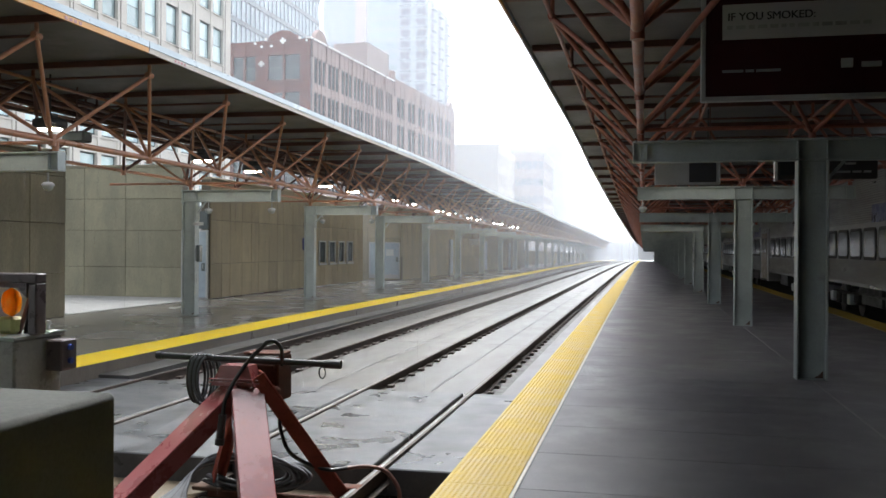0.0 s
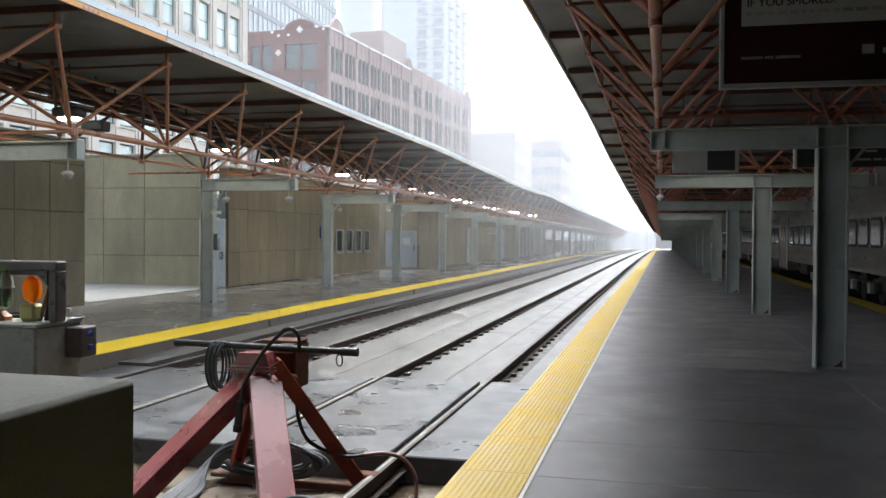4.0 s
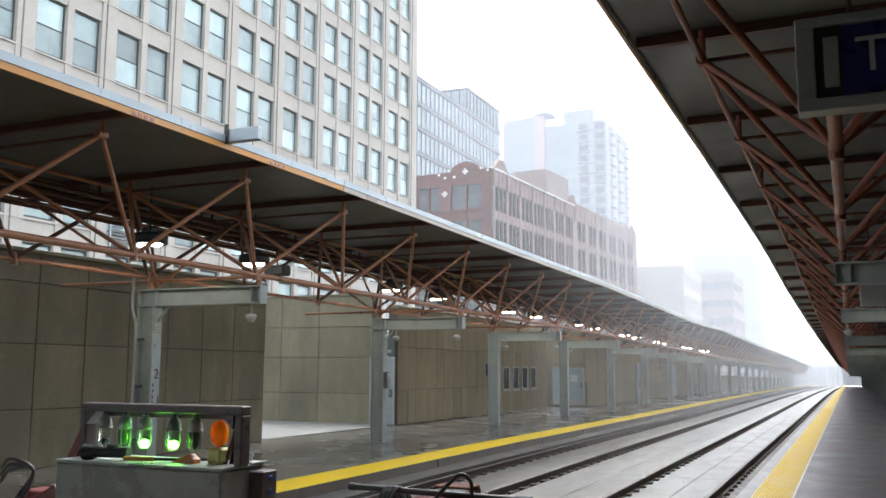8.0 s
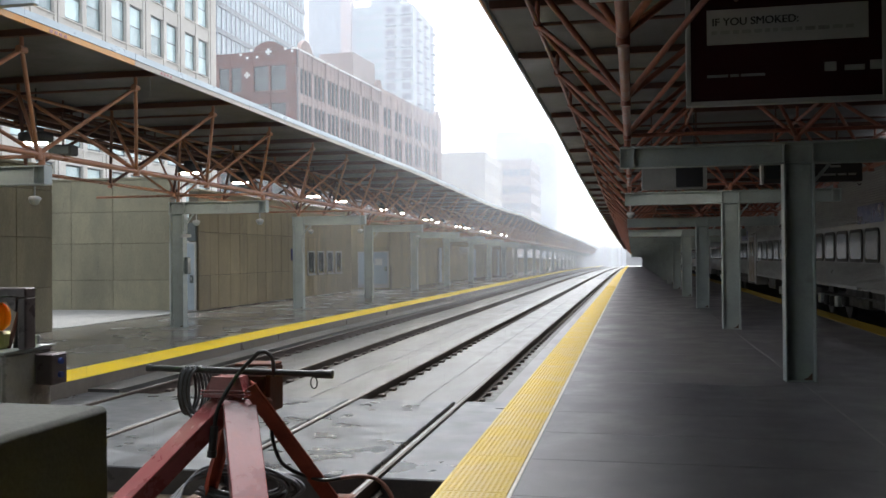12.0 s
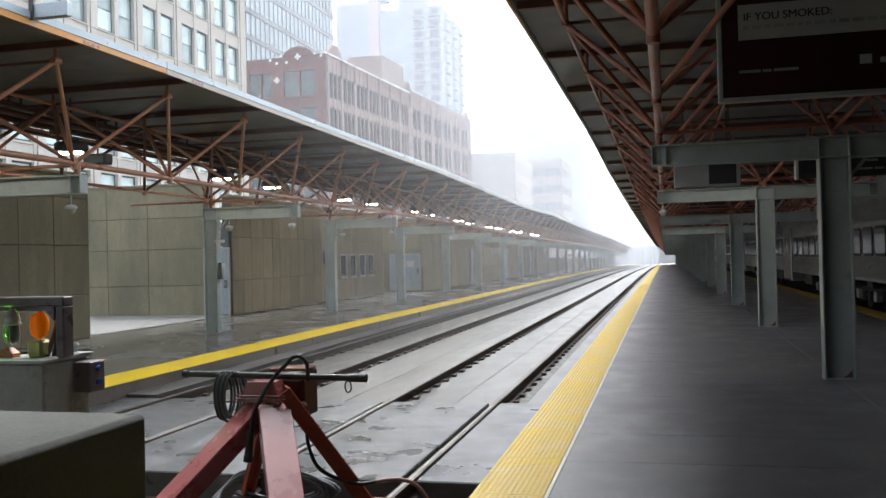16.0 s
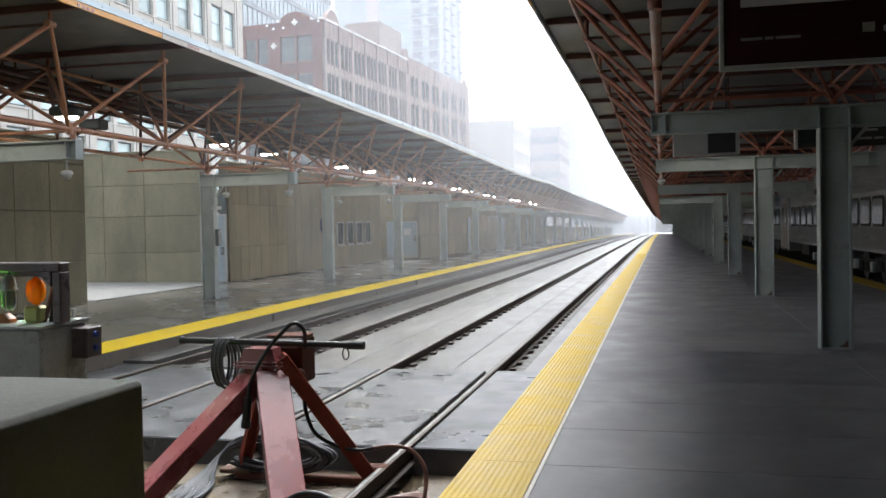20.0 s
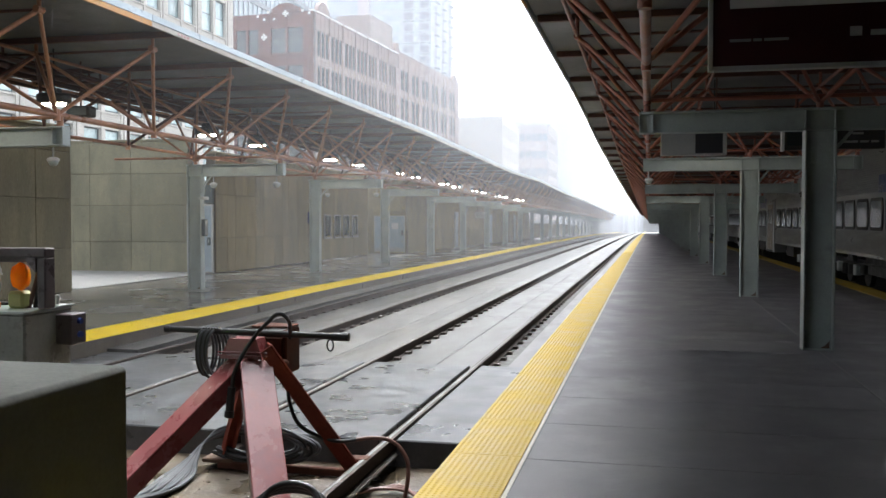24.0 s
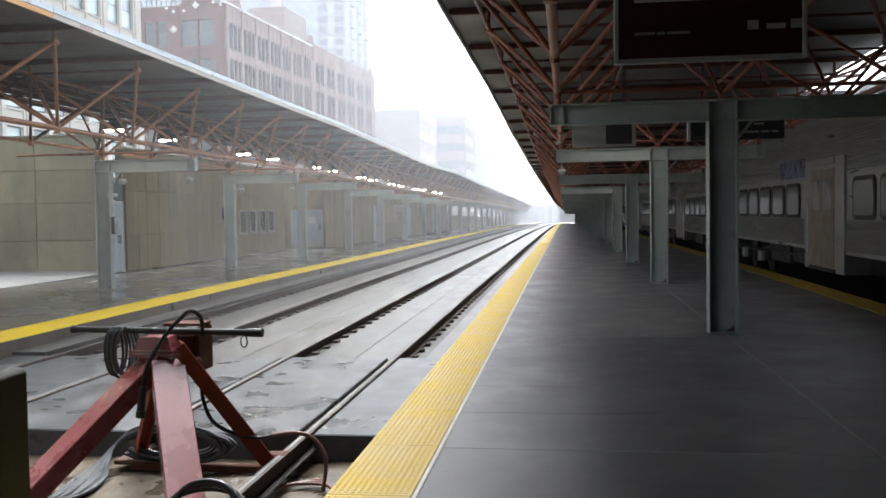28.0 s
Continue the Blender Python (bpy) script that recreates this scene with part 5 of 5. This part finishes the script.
def passenger_car(y0):
    """Local y = 0 is the middle of the side door; the side looks to -x."""
    ob = thing("passenger_car", "stainless steel double-deck commuter car standing at the platform", "train car", Matrix.Translation((TX, y0, 0)) @ Matrix.Diagonal((1, 1.07, 1.03, 1)), "train cars")
    a, b = -11.85, 11.85
    g = G()
    prof = [(0.0, 0.72), (3.05, 0.72), (3.05, 3.72), (2.7, 4.08), (1.525, 4.25), (0.35, 4.08), (0.0, 3.72)]
    g.prism([(u, w) for u, w in prof], -b, -a, XY)
    part("body", g, M_TRAIN, ob)
    along = Matrix(((1, 0, 0, 0), (0, 0, 1, 0), (0, 1, 0, 0), (0, 0, 0, 1)))
    for ya, yb, za, n, pitch in ((1.4, b, 0.8, 19, 0.033), (a, -1.5, 0.8, 19, 0.033), (a, b, 2.42, 22, 0.06)):
        g = G()
        for k in range(n):
            z = za + pitch * k
            g.prism([(0.0, z), (0.0, z + pitch * 0.75), (-0.013, z + pitch * 0.37)], ya, yb, along)
        part("fluted_panel", g, M_TRAIN, ob, "fluted stainless side panel")
    # door bay reaching down to the steps
    part("door_bay", G().cbox(-0.04, 0.5, -1.5, 1.4, 0.3, 2.75, 0.01), M_TRAIN, ob, "plain stainless door bay with steps")
    for s in (-1, 1):
        d = part("door_leaf", G().cbox(-0.055, -0.02, -0.86 if s < 0 else 0.01, -0.01 if s < 0 else 0.86, 0.4, 2.52, 0.01), M_TAN, ob, "tan folding door leaf")
        ya = -0.66 if s < 0 else 0.2
        part("door_window", G().prism(rounded(ya, ya + 0.46, 1.62, 2.3, 0.06), -0.06, -0.054, YZ), M_PANE_TRAIN, d)
    part("door_header", G().cbox(-0.06, 0.0, -0.9, 0.9, 2.6, 2.74, 0.01), M_TRAIN, ob)
    part("step", G().cbox(-0.08, 0.3, -0.95, 0.95, 0.3, 0.38, 0.01), M_UNDER, ob)
    part("grab_post", G().tube((-0.09, 0.95, 0.6), (-0.09, 0.95, 1.9), 0.018, 8), M_CAP, ob)
    part("blue_panel", G().box(-0.018, -0.014, 1.5, 3.9, 2.4, 2.85), M_NAVY, ob, "faded dark blue emblem panel")
    wins = [2.0 + 1.52 * k for k in range(6)] + [-3.15 - 1.52 * k for k in range(6)]
    frame_mesh = G().prism(rounded(-0.08, 1.18, 1.44, 2.28, 0.16), -0.03, -0.002, YZ).mesh("window", M_UNDER)
    pane_mesh = G().prism(rounded(0.0, 1.1, 1.52, 2.2, 0.12), -0.036, -0.03, YZ).mesh("pane", M_PANE_TRAIN)
    for y in wins:
        f = part("window", frame_mesh, None, ob, "dark rounded rubber window frame", Matrix.Translation((0, y, 0)))
        part("pane", pane_mesh, None, f)
    for yc in (-8.2, 8.2):
        t = part("truck", G().cbox(0.25, 0.45, yc - 1.6, yc + 1.6, 0.15, 0.45, 0.04), M_UNDER, ob, "black cast truck frame")
        for s in (-1.15, 1.15):
            part("wheel", G().tube((0.5, yc + s, 0.26), (0.64, yc + s, 0.26), 0.46, 18), M_UNDER, t)
            part("journal_box", G().cbox(0.12, 0.3, yc + s - 0.16, yc + s + 0.16, 0.12, 0.42, 0.02), M_CAP, t)
        for s in (-0.4, 0.4):
            part("spring", G().tube((0.2, yc + s, 0.1), (0.2, yc + s, 0.4), 0.09, 10), M_UNDER, t)
    for ya, yb, z in ((-5.5, -3.6, 0.25), (2.2, 3.4, 0.3), (3.7, 5.8, 0.22)):
        part("equipment_box", G().cbox(0.2, 1.2, ya, yb, z, 0.74, 0.02), M_UNDER, ob)
    part("brake_pipe", G().tube((0.16, 1.6, 0.5), (0.16, 6.0, 0.5), 0.03, 8), M_UNDER, ob)
    for yy in (a, b):
        part("diaphragm", G().cbox(1.0, 2.05, yy - 0.15, yy + 0.15, 0.8, 3.2, 0.03), M_UNDER, ob)
    return ob


first_car = passenger_car(21.3)
for k in (-1, 1, 2, 3, 4, 5):
    copy_thing(first_car, Matrix.Translation((TX, 21.3 + k * CAR, fall(21.3 + k * CAR))))
thing("train_track_bed", "dark oily track bed under the train", "track bed", kind="structure", g=G().lbox(EDGE_R, 9.6, BACK, FAR + 40, -0.74, -0.4), material=M_UNDER)
# plain wall added to close off light beyond the train
thing("wall_7", "added plain dark wall that blocks light beyond the train", "wall", kind="structure", g=G().lbox(12.6, 12.9, BACK, FAR + 40, -0.74, 4.9), material=M_SCREEN)
thing("platform_floor_3", "dark concrete platform beyond the train", "platform", kind="structure", g=G().lbox(9.6, 12.6, BACK, FAR + 40, -0.74, 0.0), material=M_PLATFORM)
roof3 = thing("ceiling_3", "dark roof deck over the platform beyond the train", "canopy roof", kind="structure")
part("deck", G().lbox(8.1, 12.9, BACK, FAR, 4.95, 5.05), M_DECK, roof3)
for ya, yb in ((BACK, 18.0), (27.0, 41.0), (43.5, FAR)):
    part("deck_infill", G().lbox(6.02, 8.1, ya, yb, 4.952, 5.05), M_DECK, roof3)
for k in range(28):
    y = 1.5 + 2.9 * k
    part("skylight_bar", G().tube((6.1, y, 4.7 + fall(y)), (7.15, y + 1.45, 4.95 + fall(y)), 0.03, 6), M_RIB, roof3)
    part("skylight_bar", G().tube((6.1, y, 4.7 + fall(y)), (7.15, y - 1.45, 4.95 + fall(y)), 0.03, 6), M_RIB, roof3)
# unseen wall and soffit behind the camera, added to bounce and block light
thing("wall_8", "added unseen pale wall that bounces light behind the camera", "wall", kind="structure", g=G().box(-8.6, 12.9, BACK - 0.4, BACK, -0.74, 9.0), material=M_CURB)

thing("ceiling_4", "added unseen soffit that blocks the sky over the track end", "ceiling", kind="structure", g=G().box(-8.6, 12.9, BACK - 0.4, 4.9, 5.6, 6.0), material=M_SCREEN)

# ---- buildings ----
def facade(parent, length, height, bays, floors, depth, mat, pane_mat, frame_mat, panes, z0=0.0, arch=False):
    """Piers and spandrels about real openings, in the local plane y = 0 looking to -y; bays: (x0, x1) of each opening, floors: (z0, z1)."""
    part("core", G().box(0, length, depth, depth + 0.3, z0, height), frame_mat, parent)
    edges = [0.0] + [v for bay in bays for v in bay] + [length]
    for a, b in zip(edges[::2], edges[1::2]):
        if b - a > 0.02:
            part("pier", G().box(a, b, 0.0, depth, z0, height), mat, parent)
    zs = [z0] + [v for f in floors for v in f] + [height]
    for x0, x1 in bays:
        for a, b in zip(zs[::2], zs[1::2]):
            part("spandrel", G().box(x0, x1, 0.05, depth, a, b), mat, parent)
    shared = {}
    for x0, x1 in bays:
        for a, b in floors:
            key = (round(x1 - x0, 2), round(b - a, 2))
            if key not in shared:
                w, h = key
                g = G().box(0, 0.07, 0, 0.06, 0, h).box(w - 0.07, w, 0, 0.06, 0, h).box(0.07, w - 0.07, 0, 0.06, h - 0.08, h).box(0.07, w - 0.07, 0, 0.06, 0, 0.1)
                g.box(0.07, w - 0.07, 0.005, 0.055, h * 0.5 - 0.03, h * 0.5 + 0.03)
                for k in range(1, panes):
                    g.box(w * k / panes - 0.06, w * k / panes + 0.06, 0.0, 0.06, 0.1, h - 0.08)
                shared[key] = (g.mesh("window", frame_mat), G().box(0.07, w - 0.07, 0.02, 0.03, 0.1, h * 0.5 - 0.03).mesh("pane", pane_mat),
                               G().box(0.07, w - 0.07, 0.035, 0.045, h * 0.5 + 0.03, h - 0.08).mesh("pane", pane_mat))
            fm, lo, hi = shared[key]
            w = part("window", fm, None, parent, m=Matrix.Translation((x0, depth - 0.08, a)))
            part("pane", lo, None, w)
            part("pane", hi, None, w)


office = thing("office_building", "tall pale limestone office building with paired sash windows", "building", facing_east(-27.7, -1.88))
bays = []
for k in range(2, 14):
    o = 4.13 * k
    if o + 4.2 < 58.9:
        bays += [(o + 0.84, o + 2.32), (o + 2.66, o + 4.12)]
floors = [(4.2 + 3.22 * k, 6.5 + 3.22 * k) for k in range(9)]
facade(office, 58.9, 62.0, bays, floors, 0.26, M_LIME, M_PANE, M_FRAME, 1, z0=-2.5)
part("body", G().box(0, 58.9, 0.75, 26.0, -2.5, 62.0), M_LIME, office)
for k in range(2, 15):
    part("vertical_joint", G().box(4.13 * k + 0.2, 4.13 * k + 0.25, -0.03, 0.0, 0, 60), M_STONEJOINT, office, "weathered vertical joint")
for k in range(9):
    part("sill_course", G().box(8.3, 58.9, -0.02, 0.05, 4.1 + 3.22 * k, 4.16 + 3.22 * k), M_LIME, office)

M_BRICKFAR = material("far_brick", (0.4, 0.345, 0.33), 0.85, var=0.15, scale=0.3)
ang = math.degrees(math.atan2(4.1, 56.4))
A = Matrix.Translation((-35.4, 92.0, 0)) @ pose(0, 0, 0, 0, 0, -ang)
brick = thing("brick_building", "old red brick warehouse with pale trim and stepped parapet", "building", A)
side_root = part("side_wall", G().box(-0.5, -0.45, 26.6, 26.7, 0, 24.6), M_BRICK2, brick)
side_root.matrix_basis = Matrix(((0, -1, 0, 0), (1, 0, 0, 0), (0, 0, 1, 0), (0, 0, 0, 1)))
sb = []
for x0, x1 in ((1.1, 4.2), (4.8, 7.9), (8.6, 11.9), (12.4, 15.6), (16.1, 18.9), (19.7, 22.6), (23.4, 26.0)):
    w = (x1 - x0 - 0.3) / 3
    sb += [(x0 + i * (w + 0.15), x0 + i * (w + 0.15) + w) for i in range(3)]
for k in range(6):
    x0 = 27.9 + 4.65 * k
    sb += [(x0, x0 + 1.45), (x0 + 1.7, x0 + 3.2)]
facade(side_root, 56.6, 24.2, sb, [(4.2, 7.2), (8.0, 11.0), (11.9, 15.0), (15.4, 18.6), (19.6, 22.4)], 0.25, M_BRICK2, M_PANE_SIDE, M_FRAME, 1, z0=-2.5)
for k in range(8):
    part("buttress", G().cbox(0.55 + 3.75 * k - 0.12, 0.55 + 3.75 * k + 0.12, -0.15, 0.0, 22.3, 24.4, 0.03), M_BRICK2, side_root)
part("parapet_cap", G().box(0, 26.6, -0.12, 0.5, 24.2, 24.4), M_TRIM, side_root)
part("raised_parapet", G().box(26.6, 56.6, 0.0, 0.5, 24.2, 24.7), M_BRICK2, side_root)
for xa, xb in ((0.8, 4.4), (25.0, 27.4), (52.5, 55.5)):
    part("gable", G().prism([(xa, 24.2), (xb, 24.2), (xb - 0.5, 25.0), ((xa + xb) / 2 + 0.5, 25.6), ((xa + xb) / 2 - 0.5, 25.6), (xa + 0.5, 25.0)], -0.4, 0.1, XY), M_BRICK2, side_root)
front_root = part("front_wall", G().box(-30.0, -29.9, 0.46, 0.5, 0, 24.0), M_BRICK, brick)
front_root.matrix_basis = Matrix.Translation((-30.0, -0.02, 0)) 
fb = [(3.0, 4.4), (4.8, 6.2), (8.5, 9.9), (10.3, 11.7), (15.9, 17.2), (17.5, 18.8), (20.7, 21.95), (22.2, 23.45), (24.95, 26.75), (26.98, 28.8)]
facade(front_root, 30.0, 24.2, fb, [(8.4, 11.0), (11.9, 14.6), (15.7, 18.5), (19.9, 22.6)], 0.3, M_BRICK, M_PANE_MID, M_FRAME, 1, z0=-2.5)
part("gable", G().prism([(25.0, 24.2), (28.6, 24.2), (28.35, 24.7), (27.6, 25.1), (26.8, 25.25), (26.0, 25.1), (25.25, 24.7)], -0.4, 0.1, XY), M_BRICK, front_root)


def cross_ornament(x, z, s):
    g = G().box(x - s, x + s, -0.15, 0.0, z - s * 0.35, z + s * 0.35).box(x - s * 0.35, x + s * 0.35, -0.154, 0.0, z - s, z + s)
    part("terracotta_cross", g, M_TRIM, front_root, "white terracotta cross")


cross_ornament(26.8, 24.1, 0.34)
cross_ornament(24.2, 21.7, 0.34)
for x, z in ((23.4, 24.0), (24.7, 24.4), (24.2, 23.6), (25.4, 23.6), (28.8, 24.3), (29.6, 24.0)):
    part("terracotta_block", G().box(x - 0.13, x + 0.13, -0.08, 0.0, z - 0.12, z + 0.12), M_TRIM, front_root)
for a, b in zip(fb[::2], fb[1::2]):
    for z in (8.3, 11.8, 15.5, 19.7):
        part("lintel", G().box(a[0] - 0.2, b[1] + 0.2, -0.1, 0.0, z - 0.15, z + 0.08), M_BRICK, front_root)
part("body", G().box(-29.5, -0.5, 0.5, 56.2, -2.5, 23.8), M_BRICK, brick)
part("penthouse", G().box(-5.6, -0.9, 19.0, 27.0, 23.8, 28.0), M_BRICKFAR, brick, "pale roof house")
for k in range(3):
    part("roof_vent", G().lathe([(0.4, 0), (0.4, 1.2), (0.7, 1.4), (0.2, 1.9)], (-3.0, 17.0 + 2.2 * k, 23.8), 10), M_FLASH, brick)


def banded_block(name, label, x0, x1, y0, y1, h, floor, m_wall, m_band, cols, group="", base=-6.0, band=0.62, m_mullion=None):
    """A distant block: storeys of glass between bands, with mullions, on its south and east faces."""
    ob = thing(name, label, "building", Matrix.Translation((x0, y0, 0)), group)
    w, d = x1 - x0, y1 - y0
    part("body", G().box(0.25, w - 0.25, 0.25, d - 0.25, base, h), m_wall, ob)
    n = int((h - base) / floor)
    g, g2 = G(), G()
    for k in range(n):
        z = h - (k + 1) * floor
        g.box(0, w, 0, d, z + floor * band, z + floor)
    tagged(part("storey_banding", g, m_band, ob), kind="stuff")
    for k in range(cols + 1):
        x = w * k / cols
        g2.box(max(0, x - 0.12), min(w, x + 0.12), 0.05, 0.24, base, h - 0.05)
    for k in range(int(cols * d / w) + 1):
        y = d * k / int(cols * d / w)
        g2.box(w - 0.24, w - 0.05, max(0, y - 0.12), min(d, y + 0.12), base, h - 0.05)
    tagged(part("mullion_grid", g2, m_mullion or m_band, ob), kind="stuff")
    return ob


M_GLASSB = material("pale_curtain_glass", (0.44, 0.55, 0.58), 0.12, var=0.2, scale=0.2, bump=0, spec=0.8)
M_BAND = material("grey_spandrel", (0.19, 0.215, 0.24), 0.5, var=0.1)
# dark colour standing in for shade inside openings
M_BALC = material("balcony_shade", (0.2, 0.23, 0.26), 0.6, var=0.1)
banded_block("glass_office", "grey glass office block with dark bands", -112, -61.5, 105, 165, 49.2, 4.1, M_GLASSB, M_BAND, 30, band=0.8, m_mullion=M_TOWER)
banded_block("glass_penthouse", "dark glass upper storeys of the office block", -78, -61.5, 148, 165, 53.4, 2.1, M_GLASSB, M_BAND, 10, base=49.2, band=0.8)


def tower(x0, x1, y0, y1, h):
    ob = thing("apartment_tower", "pale apartment tower with rows of balconies fading in the rain", "building", Matrix.Translation((x0, y0, 0)))
    w, d = x1 - x0, y1 - y0
    part("body", G().box(0, w, 0.8, d, -6.0, h), M_TOWER, ob)
    part("shaft", G().box(-9, 2.0, 4, d, -6.0, h + 4), M_TOWER, ob)
    part("red_shaft", G().box(2.0, 5.0, -0.2, 3, -6.0, h + 3), M_TOWER_RED, ob)
    part("crown", G().box(2.0, 7.0, -0.6, 5, h + 3.0, h + 3.7), M_BAND, ob)
    part("roof_screen", G().box(10, w - 4, 2, d - 4, h, h + 4.0), M_TOWER, ob)
    for k in range(24):
        z = h - 3.0 * (k + 1)
        part("window_band", G().box(6, w * 0.62, 0.7, 0.82, z + 0.5, z + 2.3), M_GLASSB, ob)
        # flat dark plates on the wall paint the shade behind each balcony
        for xa in (0.66, 0.86):
            part("balcony", G().box(w * xa, w * xa + 3.0, -0.9, 0.8, z, z + 0.25), M_TOWER, ob)
            part("balcony_shade_plate", G().box(w * xa, w * xa + 2.6, 0.7, 0.82, z + 0.3, z + 2.5), M_BALC, ob)
        for ya in (5, 14, 23):
            part("balcony", G().box(w, w + 1.2, ya, ya + 3.4, z, z + 0.25), M_TOWER, ob)
            part("balcony_shade_plate", G().box(w - 0.02, w + 0.02, ya, ya + 3.0, z + 0.3, z + 2.5), M_BALC, ob)
    return ob


tower(-81, -58.5, 240, 268, 71.0)
banded_block("cream_building", "cream low office building beyond the warehouse", -58, -30.6, 190, 215, 23.8, 4.5, M_CREAM, M_CREAM, 9)
banded_block("far_brick_building", "far brick loft building fading in the rain", -38.6, -25.2, 230, 255, 26.2, 4.4, M_BALC, M_BRICKFAR, 9, band=0.45)
banded_block("far_tower", "pale far tower almost lost in the rain", -45, -34.5, 300, 330, 43.0, 3.5, M_GLASSB, M_TOWER, 7)
banded_block("far_tower", "pale far tower almost lost in the rain", -36.5, -28.5, 330, 360, 43.0, 3.5, M_GLASSB, M_TOWER, 6)
# plain white walls put the mist into the building's colour
banded_block("bridge_house", "low building whitened to stand for mist across the track end", -30, 6, 400, 420, 4.5, 3.5, M_PAPER, M_PAPER, 16)

# ---- rain, with flat sheets standing in for its haze ----
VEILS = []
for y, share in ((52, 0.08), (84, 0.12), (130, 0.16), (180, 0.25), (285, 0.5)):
    v = thing("haze_sheet", "flat see-through sheet standing in for rain haze over the tracks", "rain", Matrix.Translation((0, y, 0)), kind="stuff", group="rain veils",
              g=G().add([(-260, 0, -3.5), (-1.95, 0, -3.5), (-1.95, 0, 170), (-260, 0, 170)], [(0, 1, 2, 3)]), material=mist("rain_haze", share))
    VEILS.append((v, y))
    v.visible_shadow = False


# flat haze sheets along the open tracks, between the platforms
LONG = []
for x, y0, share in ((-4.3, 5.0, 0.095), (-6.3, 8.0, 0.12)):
    v = thing("haze_sheet", "long see-through sheet standing in for rain haze between the platforms", "rain", Matrix.Translation((x, 0, 0)), kind="stuff", group="rain veils",
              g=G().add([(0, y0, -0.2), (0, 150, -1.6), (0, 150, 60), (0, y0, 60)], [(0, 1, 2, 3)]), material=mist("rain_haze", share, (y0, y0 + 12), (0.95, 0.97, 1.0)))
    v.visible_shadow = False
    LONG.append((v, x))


def rain_curtain(seed, y0, y1, count, width):
    """A tall curtain of single falling drops over the open tracks."""
    r = random.Random(seed)
    g = G()
    for k in range(count):
        x, y, z = r.uniform(-7.2, -1.9), r.uniform(y0, y1), r.uniform(-0.2, 235)
        h = r.uniform(0.1, 0.22)
        g.add([(x - width, y, z), (x + width, y, z), (x, y + width, z), (x + 0.006, y, z + h)], [(0, 1, 3), (1, 2, 3), (2, 0, 3)])
    return thing("falling_rain", "fine streaks of rain falling over the tracks", "rain", kind="stuff", group="rain", g=g, material=M_RAIN)


CURTAINS = [(rain_curtain(1, 5, 14, 6000, 0.0016), 8.0), (rain_curtain(2, 14, 30, 9000, 0.0025), 7.4)]


def motions():
    # the haze thickens: the nearest sheets drift towards the platform end
    for v, x in LONG:
        walk(v, [(t, pose(x, 16 * (1 - s), 0)) for t, s in ((0, 0.4), (6, 0.45), (12, 0.6), (17, 0.8), (22, 0.95), (28, 1.0))])
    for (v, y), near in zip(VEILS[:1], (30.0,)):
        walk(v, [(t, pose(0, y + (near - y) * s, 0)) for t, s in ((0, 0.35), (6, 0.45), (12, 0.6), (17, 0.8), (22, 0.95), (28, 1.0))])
    for ob, speed in CURTAINS:
        ob.visible_shadow = False
        walk(ob, [(t, pose(0, 0, -speed * t)) for t in range(0, 29, 2)])


motions()
